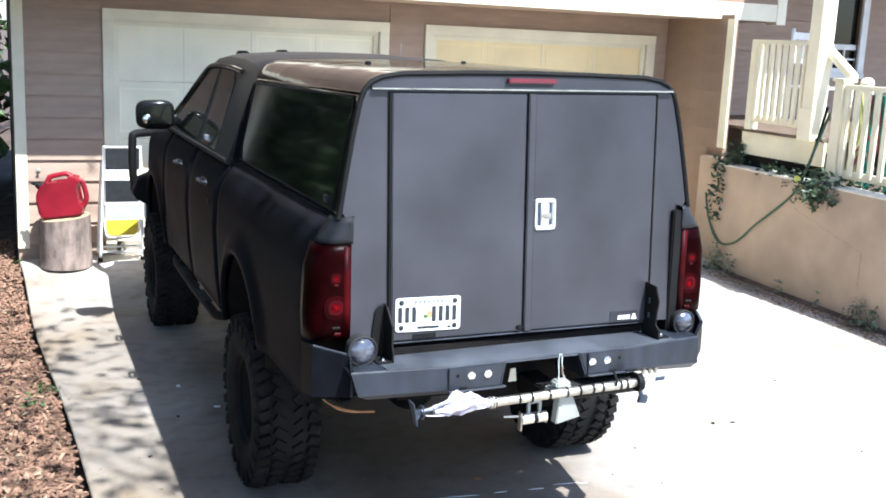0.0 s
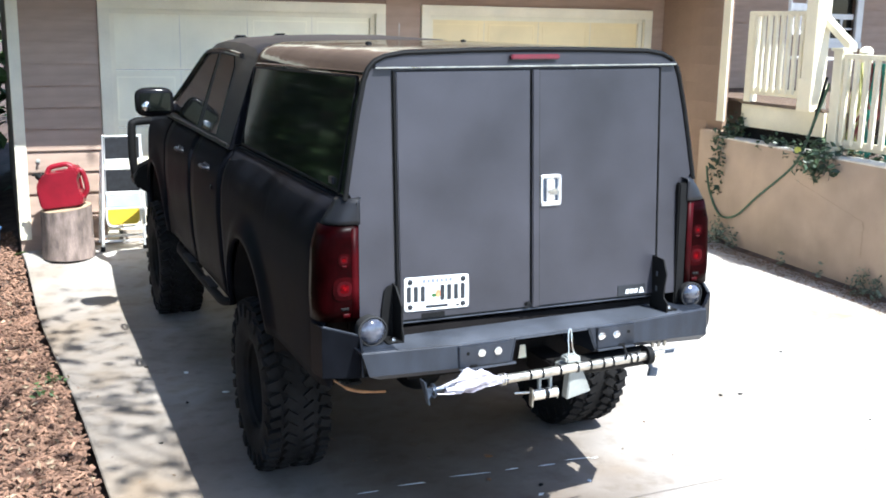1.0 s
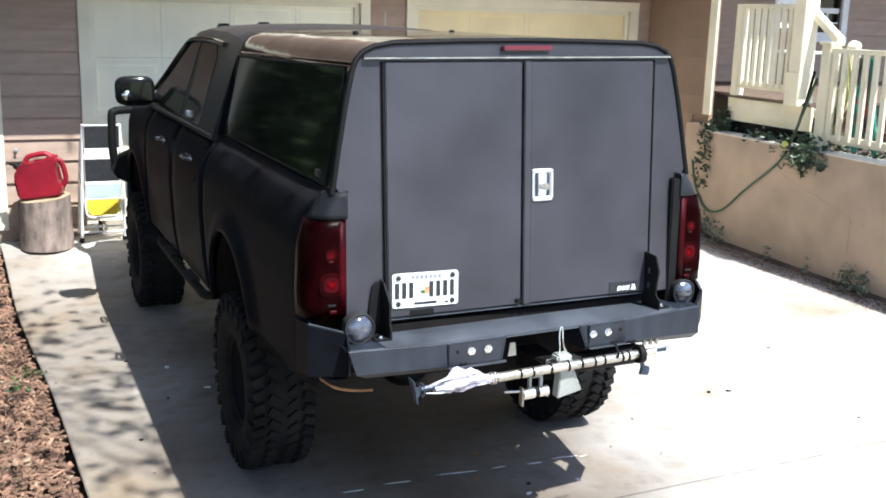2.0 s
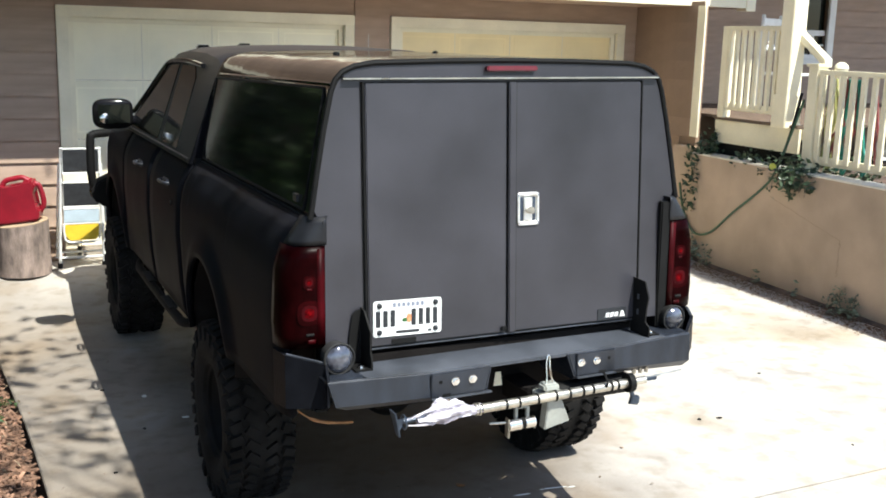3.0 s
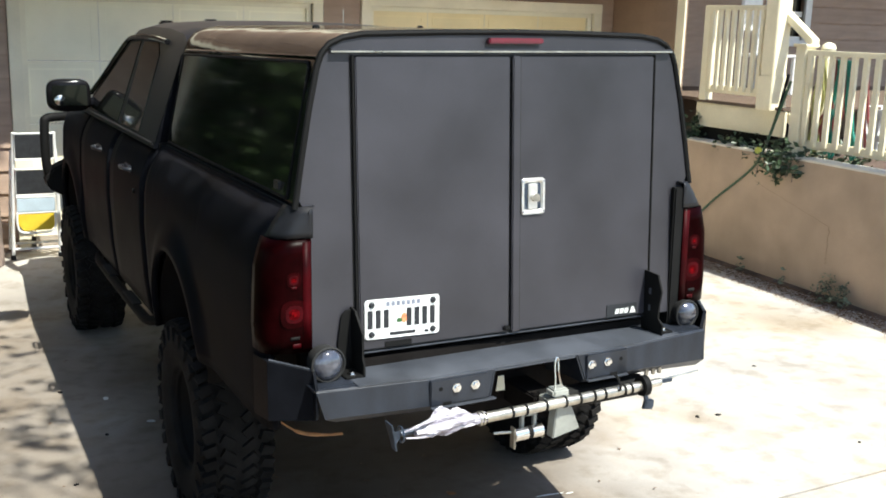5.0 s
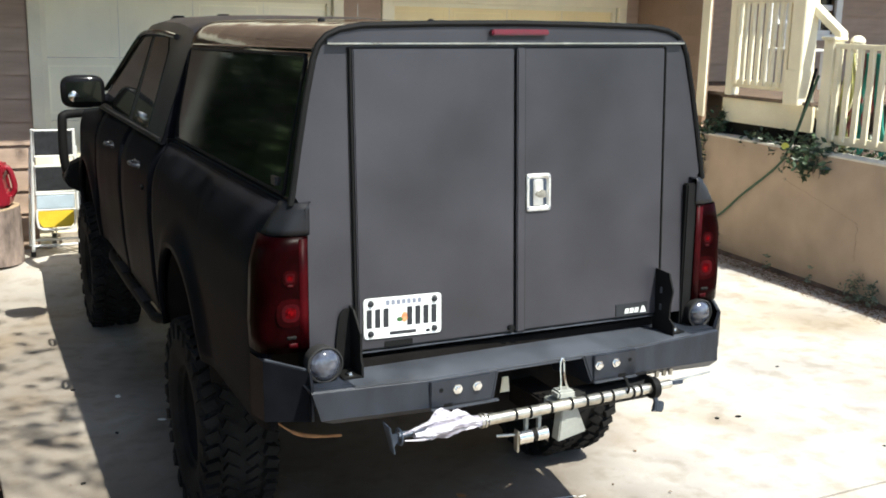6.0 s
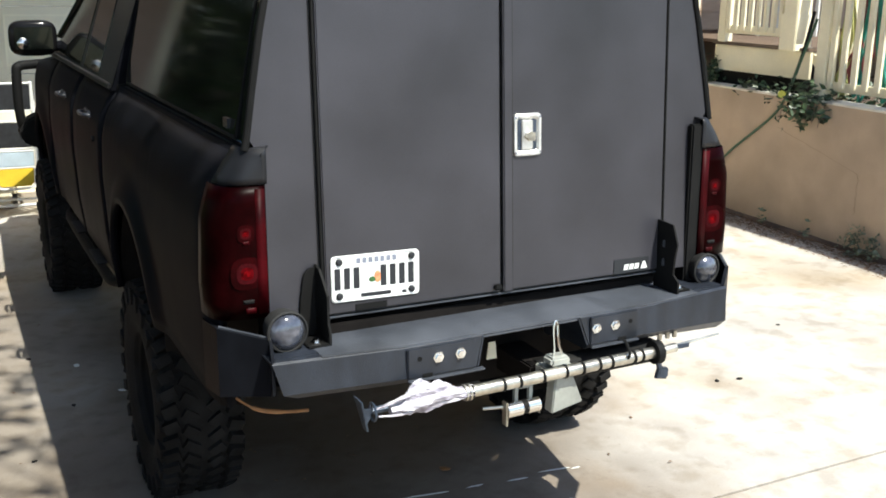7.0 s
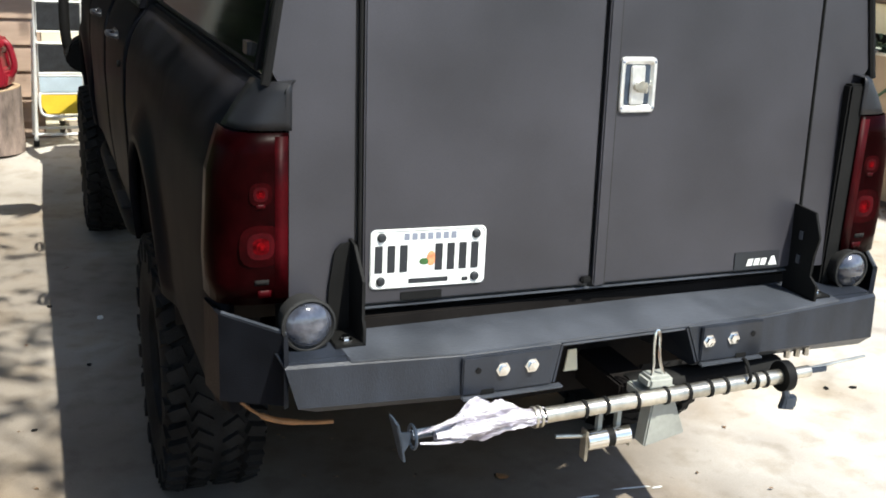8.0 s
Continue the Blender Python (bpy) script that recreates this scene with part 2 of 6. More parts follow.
M = dict(
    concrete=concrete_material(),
    soil=material("soil", (0.105, 0.070, 0.052), 0.95, vary=0.3, scale=5, fine=60, bump=0.5),
    mulch=material("mulch", (0.275, 0.158, 0.102), 0.9, vary=0.25, scale=20, fine=90, bump=0.3, island=True),
    siding=material("siding", (0.375, 0.272, 0.208), 0.7, vary=0.08, scale=2.5, fine=60, bump=0.12, stretch=(1, 1, 6)),
    trim=material("trim", (0.80, 0.74, 0.57), 0.55, vary=0.05, scale=3, fine=50, bump=0.05),
    garage=material("garage_paint", (0.91, 0.86, 0.67), 0.5, vary=0.05, scale=2, fine=120, bump=0.08),
    garage_warm=material("garage_paint_warm", (0.86, 0.72, 0.42), 0.5, vary=0.06, scale=2, fine=120, bump=0.08),
    porch=material("porch_paint", (0.85, 0.78, 0.58), 0.5, vary=0.06, scale=3, fine=50, bump=0.06),
    # siding colour darkened and warmed, shade and bounce light painted in
    shade_brown=material("shade_brown_siding", (0.27, 0.183, 0.126), 0.75, vary=0.08, scale=2.5, fine=60, bump=0.12),
    stucco=material("stucco", (0.44, 0.335, 0.245), 0.9, vary=0.12, scale=1.6, fine=160, bump=0.25),
    stucco_crack=material("dirty_crack", (0.26, 0.185, 0.125), 0.95, vary=0.3, scale=20, fine=120, bump=0.2),
    coping=material("coping", (0.74, 0.70, 0.61), 0.85, vary=0.12, scale=5, fine=120, bump=0.15),
    paint=material("matte_black_paint", (0.0085, 0.0091, 0.0120), 0.48, vary=0.2, scale=4, fine=220, bump=0.03, spec=0.015, dents=0.04),
    # paler copy of the body paint, sun on roof and rail end painted in
    sunlit_paint=material("sunlit_matte_paint", (0.0135, 0.014, 0.0172), 0.46, vary=0.2, scale=3, fine=220, bump=0.03, spec=0.35, dents=0.04),
    topper=material("charcoal_paint", (0.0370, 0.0362, 0.0440), 0.36, vary=0.20, scale=2.2, fine=300, bump=0.015, dents=0.05),
    topper_dark=material("gloss_charcoal_paint", (0.008, 0.008, 0.009), 0.09, vary=0.08, scale=2, fine=200, bump=0.006, spec=0.15, dents=0.18),
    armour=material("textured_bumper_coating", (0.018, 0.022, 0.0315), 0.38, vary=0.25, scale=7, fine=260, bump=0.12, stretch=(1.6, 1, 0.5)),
    # darker copy of the bumper coating, shade on the wings painted in
    shaded_plate=material("shaded_bumper_coating", (0.0075, 0.0083, 0.011), 0.42, vary=0.2, scale=7, fine=260, bump=0.12, spec=0.07),
    # wear streaks, made paler still for sun on the top and edges
    worn_lit_plate=material("worn_lit_bumper_coating", (0.064, 0.071, 0.086), 0.38, vary=0.2, scale=5, fine=160, bump=0.12, second=(0.030, 0.034, 0.042), stretch=(1, 0.6, 1)),
    latch=material("satin_stainless", (0.90, 0.89, 0.86), 0.36, metal=0.85, vary=0.08, scale=30, fine=90, bump=0.05),
    rubber=material("black_rubber", (0.014, 0.014, 0.014), 0.75, vary=0.25, scale=9, fine=120, bump=0.15),
    tyre=material("dusty_tyre", (0.016, 0.0153, 0.0150), 0.85, vary=0.3, scale=8, fine=110, bump=0.25, spec=0.15),
    void=material("dull_black_underside", (0.012, 0.0105, 0.010), 0.9, vary=0.2, bump=0.0, spec=0.08),
    black=material("flat_black", (0.006, 0.006, 0.006), 0.7, vary=0.2, bump=0.05, spec=0.2),
    glass=material("tinted_glass", (0.008, 0.010, 0.008), 0.04, vary=0.05, scale=2, fine=30, bump=0.0, spec=0.4),
    # base colour raised for the dim foliage reflected in the side panes
    side_glass=material("reflection_tinted_glass", (0.014, 0.014, 0.011), 0.05, vary=0.25, scale=3, fine=30, bump=0.0, spec=0.45),
    # roughness set to spread reflected sun over the garage door
    windscreen=material("rough_windscreen_glass", (0.008, 0.010, 0.008), 0.14, vary=0.05, scale=2, fine=30, bump=0.0, spec=1.0),
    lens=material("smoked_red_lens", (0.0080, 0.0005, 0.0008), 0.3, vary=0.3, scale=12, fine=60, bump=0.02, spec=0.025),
    red=material("painted_red_glow", (0.16, 0.002, 0.004), 0.6, vary=0.45, scale=60, fine=180, bump=0.2, spec=0.02),
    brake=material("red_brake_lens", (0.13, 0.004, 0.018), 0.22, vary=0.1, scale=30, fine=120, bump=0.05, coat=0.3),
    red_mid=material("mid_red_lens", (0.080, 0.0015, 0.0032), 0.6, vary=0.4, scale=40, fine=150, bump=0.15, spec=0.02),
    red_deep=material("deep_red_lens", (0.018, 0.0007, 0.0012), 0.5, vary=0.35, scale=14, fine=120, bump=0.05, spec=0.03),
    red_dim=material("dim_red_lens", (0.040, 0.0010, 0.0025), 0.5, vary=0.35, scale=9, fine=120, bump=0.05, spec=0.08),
    clear=material("clear_lens", (0.11, 0.118, 0.15), 0.08, metal=0.5, vary=0.4, scale=14, fine=70, bump=0.2, coat=1.0),
    chrome=material("chrome", (0.86, 0.85, 0.82), 0.16, metal=1.0, vary=0.08, scale=12, fine=90, bump=0.03),
    steel=material("worn_steel", (0.58, 0.55, 0.48), 0.30, metal=0.9, vary=0.2, scale=14, fine=90, bump=0.1),
    blue_steel=material("blued_steel", (0.07, 0.09, 0.125), 0.38, metal=0.6, vary=0.2, scale=14, fine=90, bump=0.1),
    grey=material("grey_paint", (0.33, 0.34, 0.31), 0.5, vary=0.12, scale=9, fine=90, bump=0.06),
    plastic_bag=material("white_plastic_wrap", (0.60, 0.58, 0.63), 0.25, vary=0.25, scale=26, fine=70, bump=0.8, coat=0.3, second=(0.16, 0.14, 0.19), stretch=(0.35, 2, 2)),
    plate=material("plate_white", (0.74, 0.76, 0.74), 0.35, vary=0.03, scale=9, fine=60, bump=0.02),
    ink=material("dark_ink", (0.016, 0.018, 0.022), 0.5, vary=0.05, bump=0.0),
    ink_grey=material("grey_ink", (0.20, 0.22, 0.28), 0.5, vary=0.05, bump=0.0),
    peach=material("peach_ink", (0.75, 0.26, 0.12), 0.5, vary=0.2, scale=60, bump=0.0),
    leafink=material("green_ink", (0.05, 0.14, 0.04), 0.5, vary=0.2, scale=60, bump=0.0),
    orange=material("orange_strap", (0.27, 0.125, 0.045), 0.6, vary=0.2, scale=18, fine=90, bump=0.2),
    can=material("red_plastic", (0.24, 0.006, 0.018), 0.38, vary=0.12, scale=6, fine=60, bump=0.06),
    bark=material("bark", (0.265, 0.205, 0.175), 0.9, vary=0.30, scale=4.5, fine=40, bump=0.5, stretch=(3, 3, 1)),
    endgrain=material("cut_wood", (0.42, 0.31, 0.20), 0.8, vary=0.2, scale=16, fine=60, bump=0.2),
    white_metal=material("white_enamel", (0.78, 0.78, 0.76), 0.35, vary=0.06, scale=6, fine=50, bump=0.03),
    tread_black=material("ribbed_black_tread", (0.028, 0.030, 0.034), 0.6, vary=0.2, scale=20, fine=70, bump=0.2),
    pale_blue=material("pale_blue_plastic", (0.55, 0.66, 0.74), 0.4, vary=0.08, bump=0.03),
    yellow=material("yellow_plastic", (0.80, 0.58, 0.05), 0.4, vary=0.08, bump=0.03),
    deck_wood=material("deck_wood", (0.15, 0.105, 0.075), 0.75, vary=0.2, scale=6, fine=60, bump=0.15, stretch=(4, 0.5, 1)),
    leaf=material("leaf", (0.065, 0.12, 0.035), 0.5, vary=0.2, scale=30, fine=90, bump=0.1, island=True),
    ivy=material("ivy_leaf", (0.05, 0.085, 0.04), 0.45, vary=0.2, scale=30, fine=90, bump=0.1, island=True),
    weed=material("pale_weed_leaf", (0.19, 0.22, 0.15), 0.7, vary=0.35, scale=20, fine=60, bump=0.1, island=True),
    hose_lime=material("lime_hose_rubber", (0.42, 0.42, 0.15), 0.5, vary=0.1, scale=9, fine=60, bump=0.05),
    dry_leaf=material("dry_leaf", (0.22, 0.13, 0.07), 0.7, vary=0.3, scale=40, fine=90, bump=0.1, island=True),
    straw=material("straw", (0.42, 0.31, 0.20), 0.8, vary=0.3, scale=40, fine=90, bump=0.1, island=True),
    flower=material("yellow_flower", (0.75, 0.70, 0.10), 0.5, vary=0.1, bump=0.0),
    hose_green=material("green_hose", (0.045, 0.10, 0.055), 0.45, vary=0.1, bump=0.02),
    hose_teal=material("teal_hose", (0.03, 0.25, 0.20), 0.4, vary=0.1, bump=0.02),
    hose_red=material("dark_red_hose", (0.25, 0.06, 0.06), 0.45, vary=0.1, bump=0.02),
    blue=material("blue_plastic", (0.10, 0.20, 0.42), 0.4, vary=0.1, bump=0.02),
    roofing=material("shingle", (0.10, 0.09, 0.085), 0.9, vary=0.25, scale=9, fine=60, bump=0.4),
)


# ---- building blocks ----
def empty(name, m=None):
    ob = new(name)
    ob.empty_display_size = 0.2
    if m is not None:
        ob.matrix_world = m
    return ob


def mesh_of(name, bm, mat, smooth=0.0, recalc=True):
    if recalc:
        bmesh.ops.recalc_face_normals(bm, faces=bm.faces)
    me = bpy.data.meshes.new(name)
    if smooth:
        for f in bm.faces:
            f.smooth = True
        for e in bm.edges:
            if len(e.link_faces) == 2 and e.calc_face_angle(0) > smooth:
                e.smooth = False
    bm.to_mesh(me)
    bm.free()
    me.materials.append(mat)
    return me


def part(name, bm, mat, parent=None, label="", smooth=0.6, m=None, recalc=True):
    """One mesh object under a thing or a part."""
    ob = new(name, mesh_of(name, bm, mat, smooth, recalc))
    if parent is not None:
        ob.parent = parent
    if m is not None:
        ob.matrix_basis = m
    if label:
        ob["label"] = label
    return ob


def share(name, mesh, parent, m):
    ob = new(name, mesh)
    ob.parent = parent
    ob.matrix_basis = m
    return ob


def box(bm, x0, x1, y0, y1, z0, z1, bevel=0.0, m=None):
    r = bmesh.ops.create_cube(bm, size=1)
    vs = r["verts"]
    for v in vs:
        v.co = Vector(((x0 + x1) / 2 + v.co.x * (x1 - x0), (y0 + y1) / 2 + v.co.y * (y1 - y0), (z0 + z1) / 2 + v.co.z * (z1 - z0)))
    if bevel:
        es = list({e for v in vs for e in v.link_edges})
        r = bmesh.ops.bevel(bm, geom=es, offset=bevel, segments=2, affect="EDGES", clamp_overlap=True)
        vs = list({v for f in r["faces"] for v in f.verts} | {v for v in vs if v.is_valid})
    if m is not None:
        bmesh.ops.transform(bm, matrix=m, verts=vs)
    return bm


def boxed(*a, **k):
    return box(bmesh.new(), *a, **k)


def rod(bm, a, b, r, seg=12, r2=None, caps=True):
    a, b = Vector(a), Vector(b)
    q = (b - a).to_track_quat("Z", "Y").to_matrix().to_4x4()
    bmesh.ops.create_cone(bm, cap_ends=caps, segments=seg, radius1=r, radius2=r if r2 is None else r2, depth=(b - a).length, matrix=Matrix.Translation((a + b) / 2) @ q)
    return bm


def tube(bm, pts, r, seg=10, closed=False):
    """A round tube along points, with mitred bends."""
    pts = [Vector(p) for p in pts]
    rings = []
    up = None
    k = len(pts)
    for i, p in enumerate(pts):
        a = pts[(i - 1) % k] if closed or i else p
        b = pts[(i + 1) % k] if closed or i < k - 1 else p
        d = (b - a).normalized()
        if up is None:
            up = d.orthogonal().normalized()
        up = (up - d * up.dot(d)).normalized()
        side = d.cross(up)
        rr = r[i] if isinstance(r, (list, tuple)) else r
        rings.append([bm.verts.new(p + rr * (math.cos(t) * up + math.sin(t) * side)) for t in (2 * math.pi * j / seg for j in range(seg))])
    for i in range(k if closed else k - 1):
        p, q = rings[i], rings[(i + 1) % k]
        for j in range(seg):
            bm.faces.new((p[j], p[(j + 1) % seg], q[(j + 1) % seg], q[j]))
    if not closed:
        bm.faces.new(rings[0][::-1])
        bm.faces.new(rings[-1])
    return bm


def smooth_path(pts, n=6):
    """Catmull-Rom points through the given ones."""
    pts = [Vector(p) for p in pts]
    out = []
    for i in range(len(pts) - 1):
        p0, p1, p2, p3 = pts[max(i - 1, 0)], pts[i], pts[i + 1], pts[min(i + 2, len(pts) - 1)]
        for k in range(n):
            t = k / n
            out.append(0.5 * (2 * p1 + (p2 - p0) * t + (2 * p0 - 5 * p1 + 4 * p2 - p3) * t * t + (3 * p1 - p0 - 3 * p2 + p3) * t ** 3))
    return out + [pts[-1]]


def prism(bm, outline, d, bevel=0.0):
    """A flat outline (list of 3D points) given thickness d (vector)."""
    d = Vector(d)
    a = [bm.verts.new(Vector(p)) for p in outline]
    b = [bm.verts.new(Vector(p) + d) for p in outline]
    k = len(a)
    fs = [bm.faces.new(a), bm.faces.new(b[::-1])]
    for i in range(k):
        fs.append(bm.faces.new((a[i], b[i], b[(i + 1) % k], a[(i + 1) % k])))
    if bevel:
        es = list({e for f in fs for e in f.edges})
        bmesh.ops.bevel(bm, geom=es, offset=bevel, segments=2, affect="EDGES", clamp_overlap=True)
    return bm


def sheet(rows, close=False):
    """A surface through rows of points."""
    bm = bmesh.new()
    vs = [[bm.verts.new(Vector(p)) for p in r] for r in rows]
    for a, b in zip(vs, vs[1:]):
        for j in range(len(a) - 1):
            bm.faces.new((a[j], a[j + 1], b[j + 1], b[j]))
    return bm


def solid(ob, t, offset=-1.0):
    s = ob.modifiers.new("thickness", "SOLIDIFY")
    s.thickness, s.offset = t, offset
    return ob


def lathe(bm, profile, seg=48, m=None):
    """Turns (radius, height) points round z."""
    rings = [[bm.verts.new(Vector((r * math.cos(2 * math.pi * j / seg), r * math.sin(2 * math.pi * j / seg), z))) for j in range(seg)] for r, z in profile]
    for a, b in zip(rings, rings[1:]):
        for j in range(seg):
            bm.faces.new((a[j], a[(j + 1) % seg], b[(j + 1) % seg], b[j]))
    if profile[0][0] > 1e-4:
        bm.faces.new(rings[0][::-1])
    if profile[-1][0] > 1e-4:
        bm.faces.new(rings[-1])
    if m is not None:
        bmesh.ops.transform(bm, matrix=m, verts=[v for r in rings for v in r])
    return bm


def step(a, b, x):
    t = min(1, max(0, (x - a) / (b - a)))
    return t * t * (3 - 2 * t)


def ground_z(x, y):
    """Height of the drive: it rises to the planter and to the garage apron."""
    z = 0.013 * max(-1.1, min(1.1, x)) + 0.018 * max(0, min(x, 5.4) - 1.1) - 0.03 * max(0, -1.1 - max(x, -3.5))
    return z + 0.2 * step(4.9, 6.7, y) * step(-3.2, -2.0, x)


# ---- ground ----
def edge_x(y):
    """Left edge of the slab."""
    return -1.72 - 0.055 * max(0, min(y, 7)) - 0.012 * math.sin(y * 1.7)


ground = part("ground", sheet([[(x, y, ground_z(x, y) - (0.055 if -2.6 > x or x > 5.4 else 0.16) + (0 if abs(x) > 30 else 0.03 * noise.noise((x * 0.8, y * 0.8, 3))))
                                for x in (-900, -60, -14, -8, -5, -4, -3.4, -2.9, -2.6, -2.4, -2.0, -1.6, 0, 2, 4, 5.2, 5.6, 8, 14, 60, 900)]
                               for y in (-900, -60, -14, -8, -5, -3, -1, 0, 1, 2, 3, 4, 5, 6, 7, 8, 10, 14, 60, 900)]), M["soil"], recalc=False)
tagged(ground, "bare brown soil ground round the drive and house", "ground", kind="structure")

drive = empty("driveway")
tagged(drive, "pale stained concrete driveway in two poured slabs", "driveway", kind="structure")


def slab(y0, y1, skew):
    """One poured slab with rounded arrises; the joint runs slightly skew."""
    rows = []
    ny = max(4, int((y1 - y0) / 0.35))
    for i in range(ny + 1):
        y = y0 + (y1 - y0) * i / ny
        xs = [edge_x(y) + k for k in (0, 0.006, 0.03)] + [-1.5 + 6.95 * j / 26 for j in range(27)]
        near = 0.012 if i in (0, ny) else 0.0
        r = []
        for j, x in enumerate(xs):
            dy = skew[0] * (x - 1.5) if i == 0 else skew[1] * (x - 1.5) if i == ny else 0
            r.append((x, y + dy, ground_z(x, y) - (0.012 if j == 0 else 0.003 if j == 1 else 0) - near * 0.3 + 0.002 * noise.noise((x * 2, y * 2, 0))))
        rows.append(r)
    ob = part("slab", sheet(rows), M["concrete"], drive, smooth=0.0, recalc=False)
    return solid(ob, 0.11)


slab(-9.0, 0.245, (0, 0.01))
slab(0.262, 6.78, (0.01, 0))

# ---- the pickup ----
TRUCK = pose(-0.02, 0, 0.0, -0.3, -0.75, 0)
truck = empty("pickup_truck", TRUCK)
tagged(truck, "lifted matte black pickup truck parked on the concrete drive", "truck")

AXLE_R, AXLE_F, WHEEL_R = 1.42, 4.82, 0.475


def waist(z):
    """Half width of the body side at a height."""
    ks = ((0.60, 0.93), (0.80, 0.965), (1.00, 0.988), (1.30, 1.0), (1.50, 0.99), (1.60, 0.962), (1.66, 0.925), (1.70, 0.895))
    for (z0, x0), (z1, x1) in zip(ks, ks[1:]):
        if z <= z1:
            return x0 + (x1 - x0) * (z - z0) / (z1 - z0)
    return ks[-1][1]


def flare(y, z):
    d = min(math.hypot(y - AXLE_R, z - 0.82), math.hypot(y - AXLE_F, z - 0.82))
    return 0.03 * (1 - step(0.47, 0.62, d))


def arch(y, low):
    """Lower edge of the body: the sill, or the wheel opening."""
    for c in (AXLE_R, AXLE_F):
        if abs(y - c) < 0.47:
            return max(low, 0.82 + math.sqrt(0.47 ** 2 - (y - c) ** 2))
    return low


def side_panel(side, ys, low, top, rows=12, plan=None):
    """A pressed body side between two heights, following the waist and the wheel openings."""
    g = []
    for y in ys:
        z0, z1 = (arch(y, low(y) if callable(low) else low)), (top(y) if callable(top) else top)
        r = []
        for i in range(rows + 1):
            z = z0 + (z1 - z0) * i / rows
            half = waist(z) * (plan(y) if plan else 1.0)
            if plan is bed_plan:
                half = max(half, 0.823)
            r.append((side * (half + flare(y, z)), y, z))
        g.append(r)
    return sheet(g)


def spread(a, b, n, *centres):
    ys = {round(a + (b - a) * i / n, 4) for i in range(n + 1)}
    for c in centres:
        for k in range(-8, 9):
            y = c + 0.47 * math.sin(k * math.pi / 16)
            for e in (y, y + (0.004 if k == 8 else -0.004 if k == -8 else 0)):
                if a <= e <= b:
                    ys.add(round(e, 4))
    return sorted(ys)


def bed_plan(y):
    """The rear corner of the bed is rounded in plan."""
    t = max(0.0, min(1.0, (0.28 - y) / 0.269))
    return 1.0 - 0.178 * (1 - max(0, 1 - t ** 4.2) ** (1 / 4.2))


for s in (-1, 1):
    ys = [0.045, 0.06, 0.09, 0.13, 0.175, 0.22] + spread(0.28, 2.06, 44, AXLE_R)
    bed = part("bed_side", side_panel(s, ys, lambda y: 0.90 if y < AXLE_R else 0.80, 1.70, 16, bed_plan), M["paint"], truck)
    solid(bed, 0.03)
    # rail cap, flat top of the bed side with its rolled inner edge
    cap = bmesh.new()
    rows = [(s * max(waist(1.70) * bed_plan(y), 0.84) * k, y, z) for y in ys if y > 0.05 for k, z in ((1, 1.70), (0.99, 1.712), (0.93, 1.712), (0.91, 1.70))]
    part("rail_cap", sheet([rows[i:i + 4] for i in range(0, len(rows), 4)]), M["paint"], truck)
    # end face of the bed side beside the rear panel
    inner = -0.817 if s < 0 else 0.772
    part("bed_end", boxed(min(inner, s * 0.826), max(inner, s * 0.826), 0.003, 0.12, 0.98, 1.695, 0.006), M["black"], truck, "black inner face of the bed side")
    # rounded end of the bed rail above the lamp
    heights = (1.610, 1.63, 1.65, 1.665, 1.68, 1.692, 1.703)
    corner = [[(s * 0.813, -0.003, z) for z in heights] + [(s * 0.815, 0.003, 1.715), (s * 0.80, 0.020, 1.720)]]
    for y in (0.0112, 0.0125, 0.016, 0.024, 0.036, 0.056, 0.086, 0.12):
        half = [max(waist(z) * bed_plan(y), 0.823) + 0.004 for z in heights]
        corner.append([(s * h, y - 0.013, z) for h, z in zip(half, heights)] + [(s * (half[-1] - 0.012), y - 0.006, 1.715), (s * 0.80, max(y + 0.008, 0.04), 1.720)])
    solid(part("rail_end", sheet(corner), M["sunlit_paint"], truck, "dull black rounded end of the bed rail"), 0.003)
    # tail lamp: a smoked lens wrapped round the corner
    tl = []
    for y in (0.0112, 0.0125, 0.016, 0.024, 0.036, 0.056, 0.086, 0.12, 0.15):
        tl.append([(s * ((waist(z) * bed_plan(y)) + 0.008 * (1 - step(0.03, 0.15, y)) + 0.002), y - 0.011, z) for z in [1.197 + 0.408 * i / 8 for i in range(9)]])
    tail = part("tail_lamp", sheet([[(s * 0.820, 0.0, z) for z in [1.197 + 0.408 * i / 8 for i in range(9)]]] + tl), M["lens"], truck, "smoked dark red tail lamp lens")
    solid(tail, 0.003, 0.0)
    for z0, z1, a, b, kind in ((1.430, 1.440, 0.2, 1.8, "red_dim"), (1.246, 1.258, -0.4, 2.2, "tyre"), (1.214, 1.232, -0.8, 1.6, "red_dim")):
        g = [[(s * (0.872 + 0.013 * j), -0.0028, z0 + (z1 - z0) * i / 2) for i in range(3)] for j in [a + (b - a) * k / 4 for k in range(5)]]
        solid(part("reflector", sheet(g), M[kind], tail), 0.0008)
    # sunlit glow of two bulb chambers painted as concentric reds, dim towards the rim
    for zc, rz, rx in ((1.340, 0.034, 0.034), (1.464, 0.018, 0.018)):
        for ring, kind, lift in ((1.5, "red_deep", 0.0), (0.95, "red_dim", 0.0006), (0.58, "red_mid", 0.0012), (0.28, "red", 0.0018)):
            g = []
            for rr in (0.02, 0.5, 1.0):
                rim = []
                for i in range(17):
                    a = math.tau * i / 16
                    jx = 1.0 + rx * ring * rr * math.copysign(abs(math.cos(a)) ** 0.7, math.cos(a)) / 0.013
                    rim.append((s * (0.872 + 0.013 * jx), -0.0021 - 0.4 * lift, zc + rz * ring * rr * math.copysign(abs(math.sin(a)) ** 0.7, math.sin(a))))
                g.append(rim)
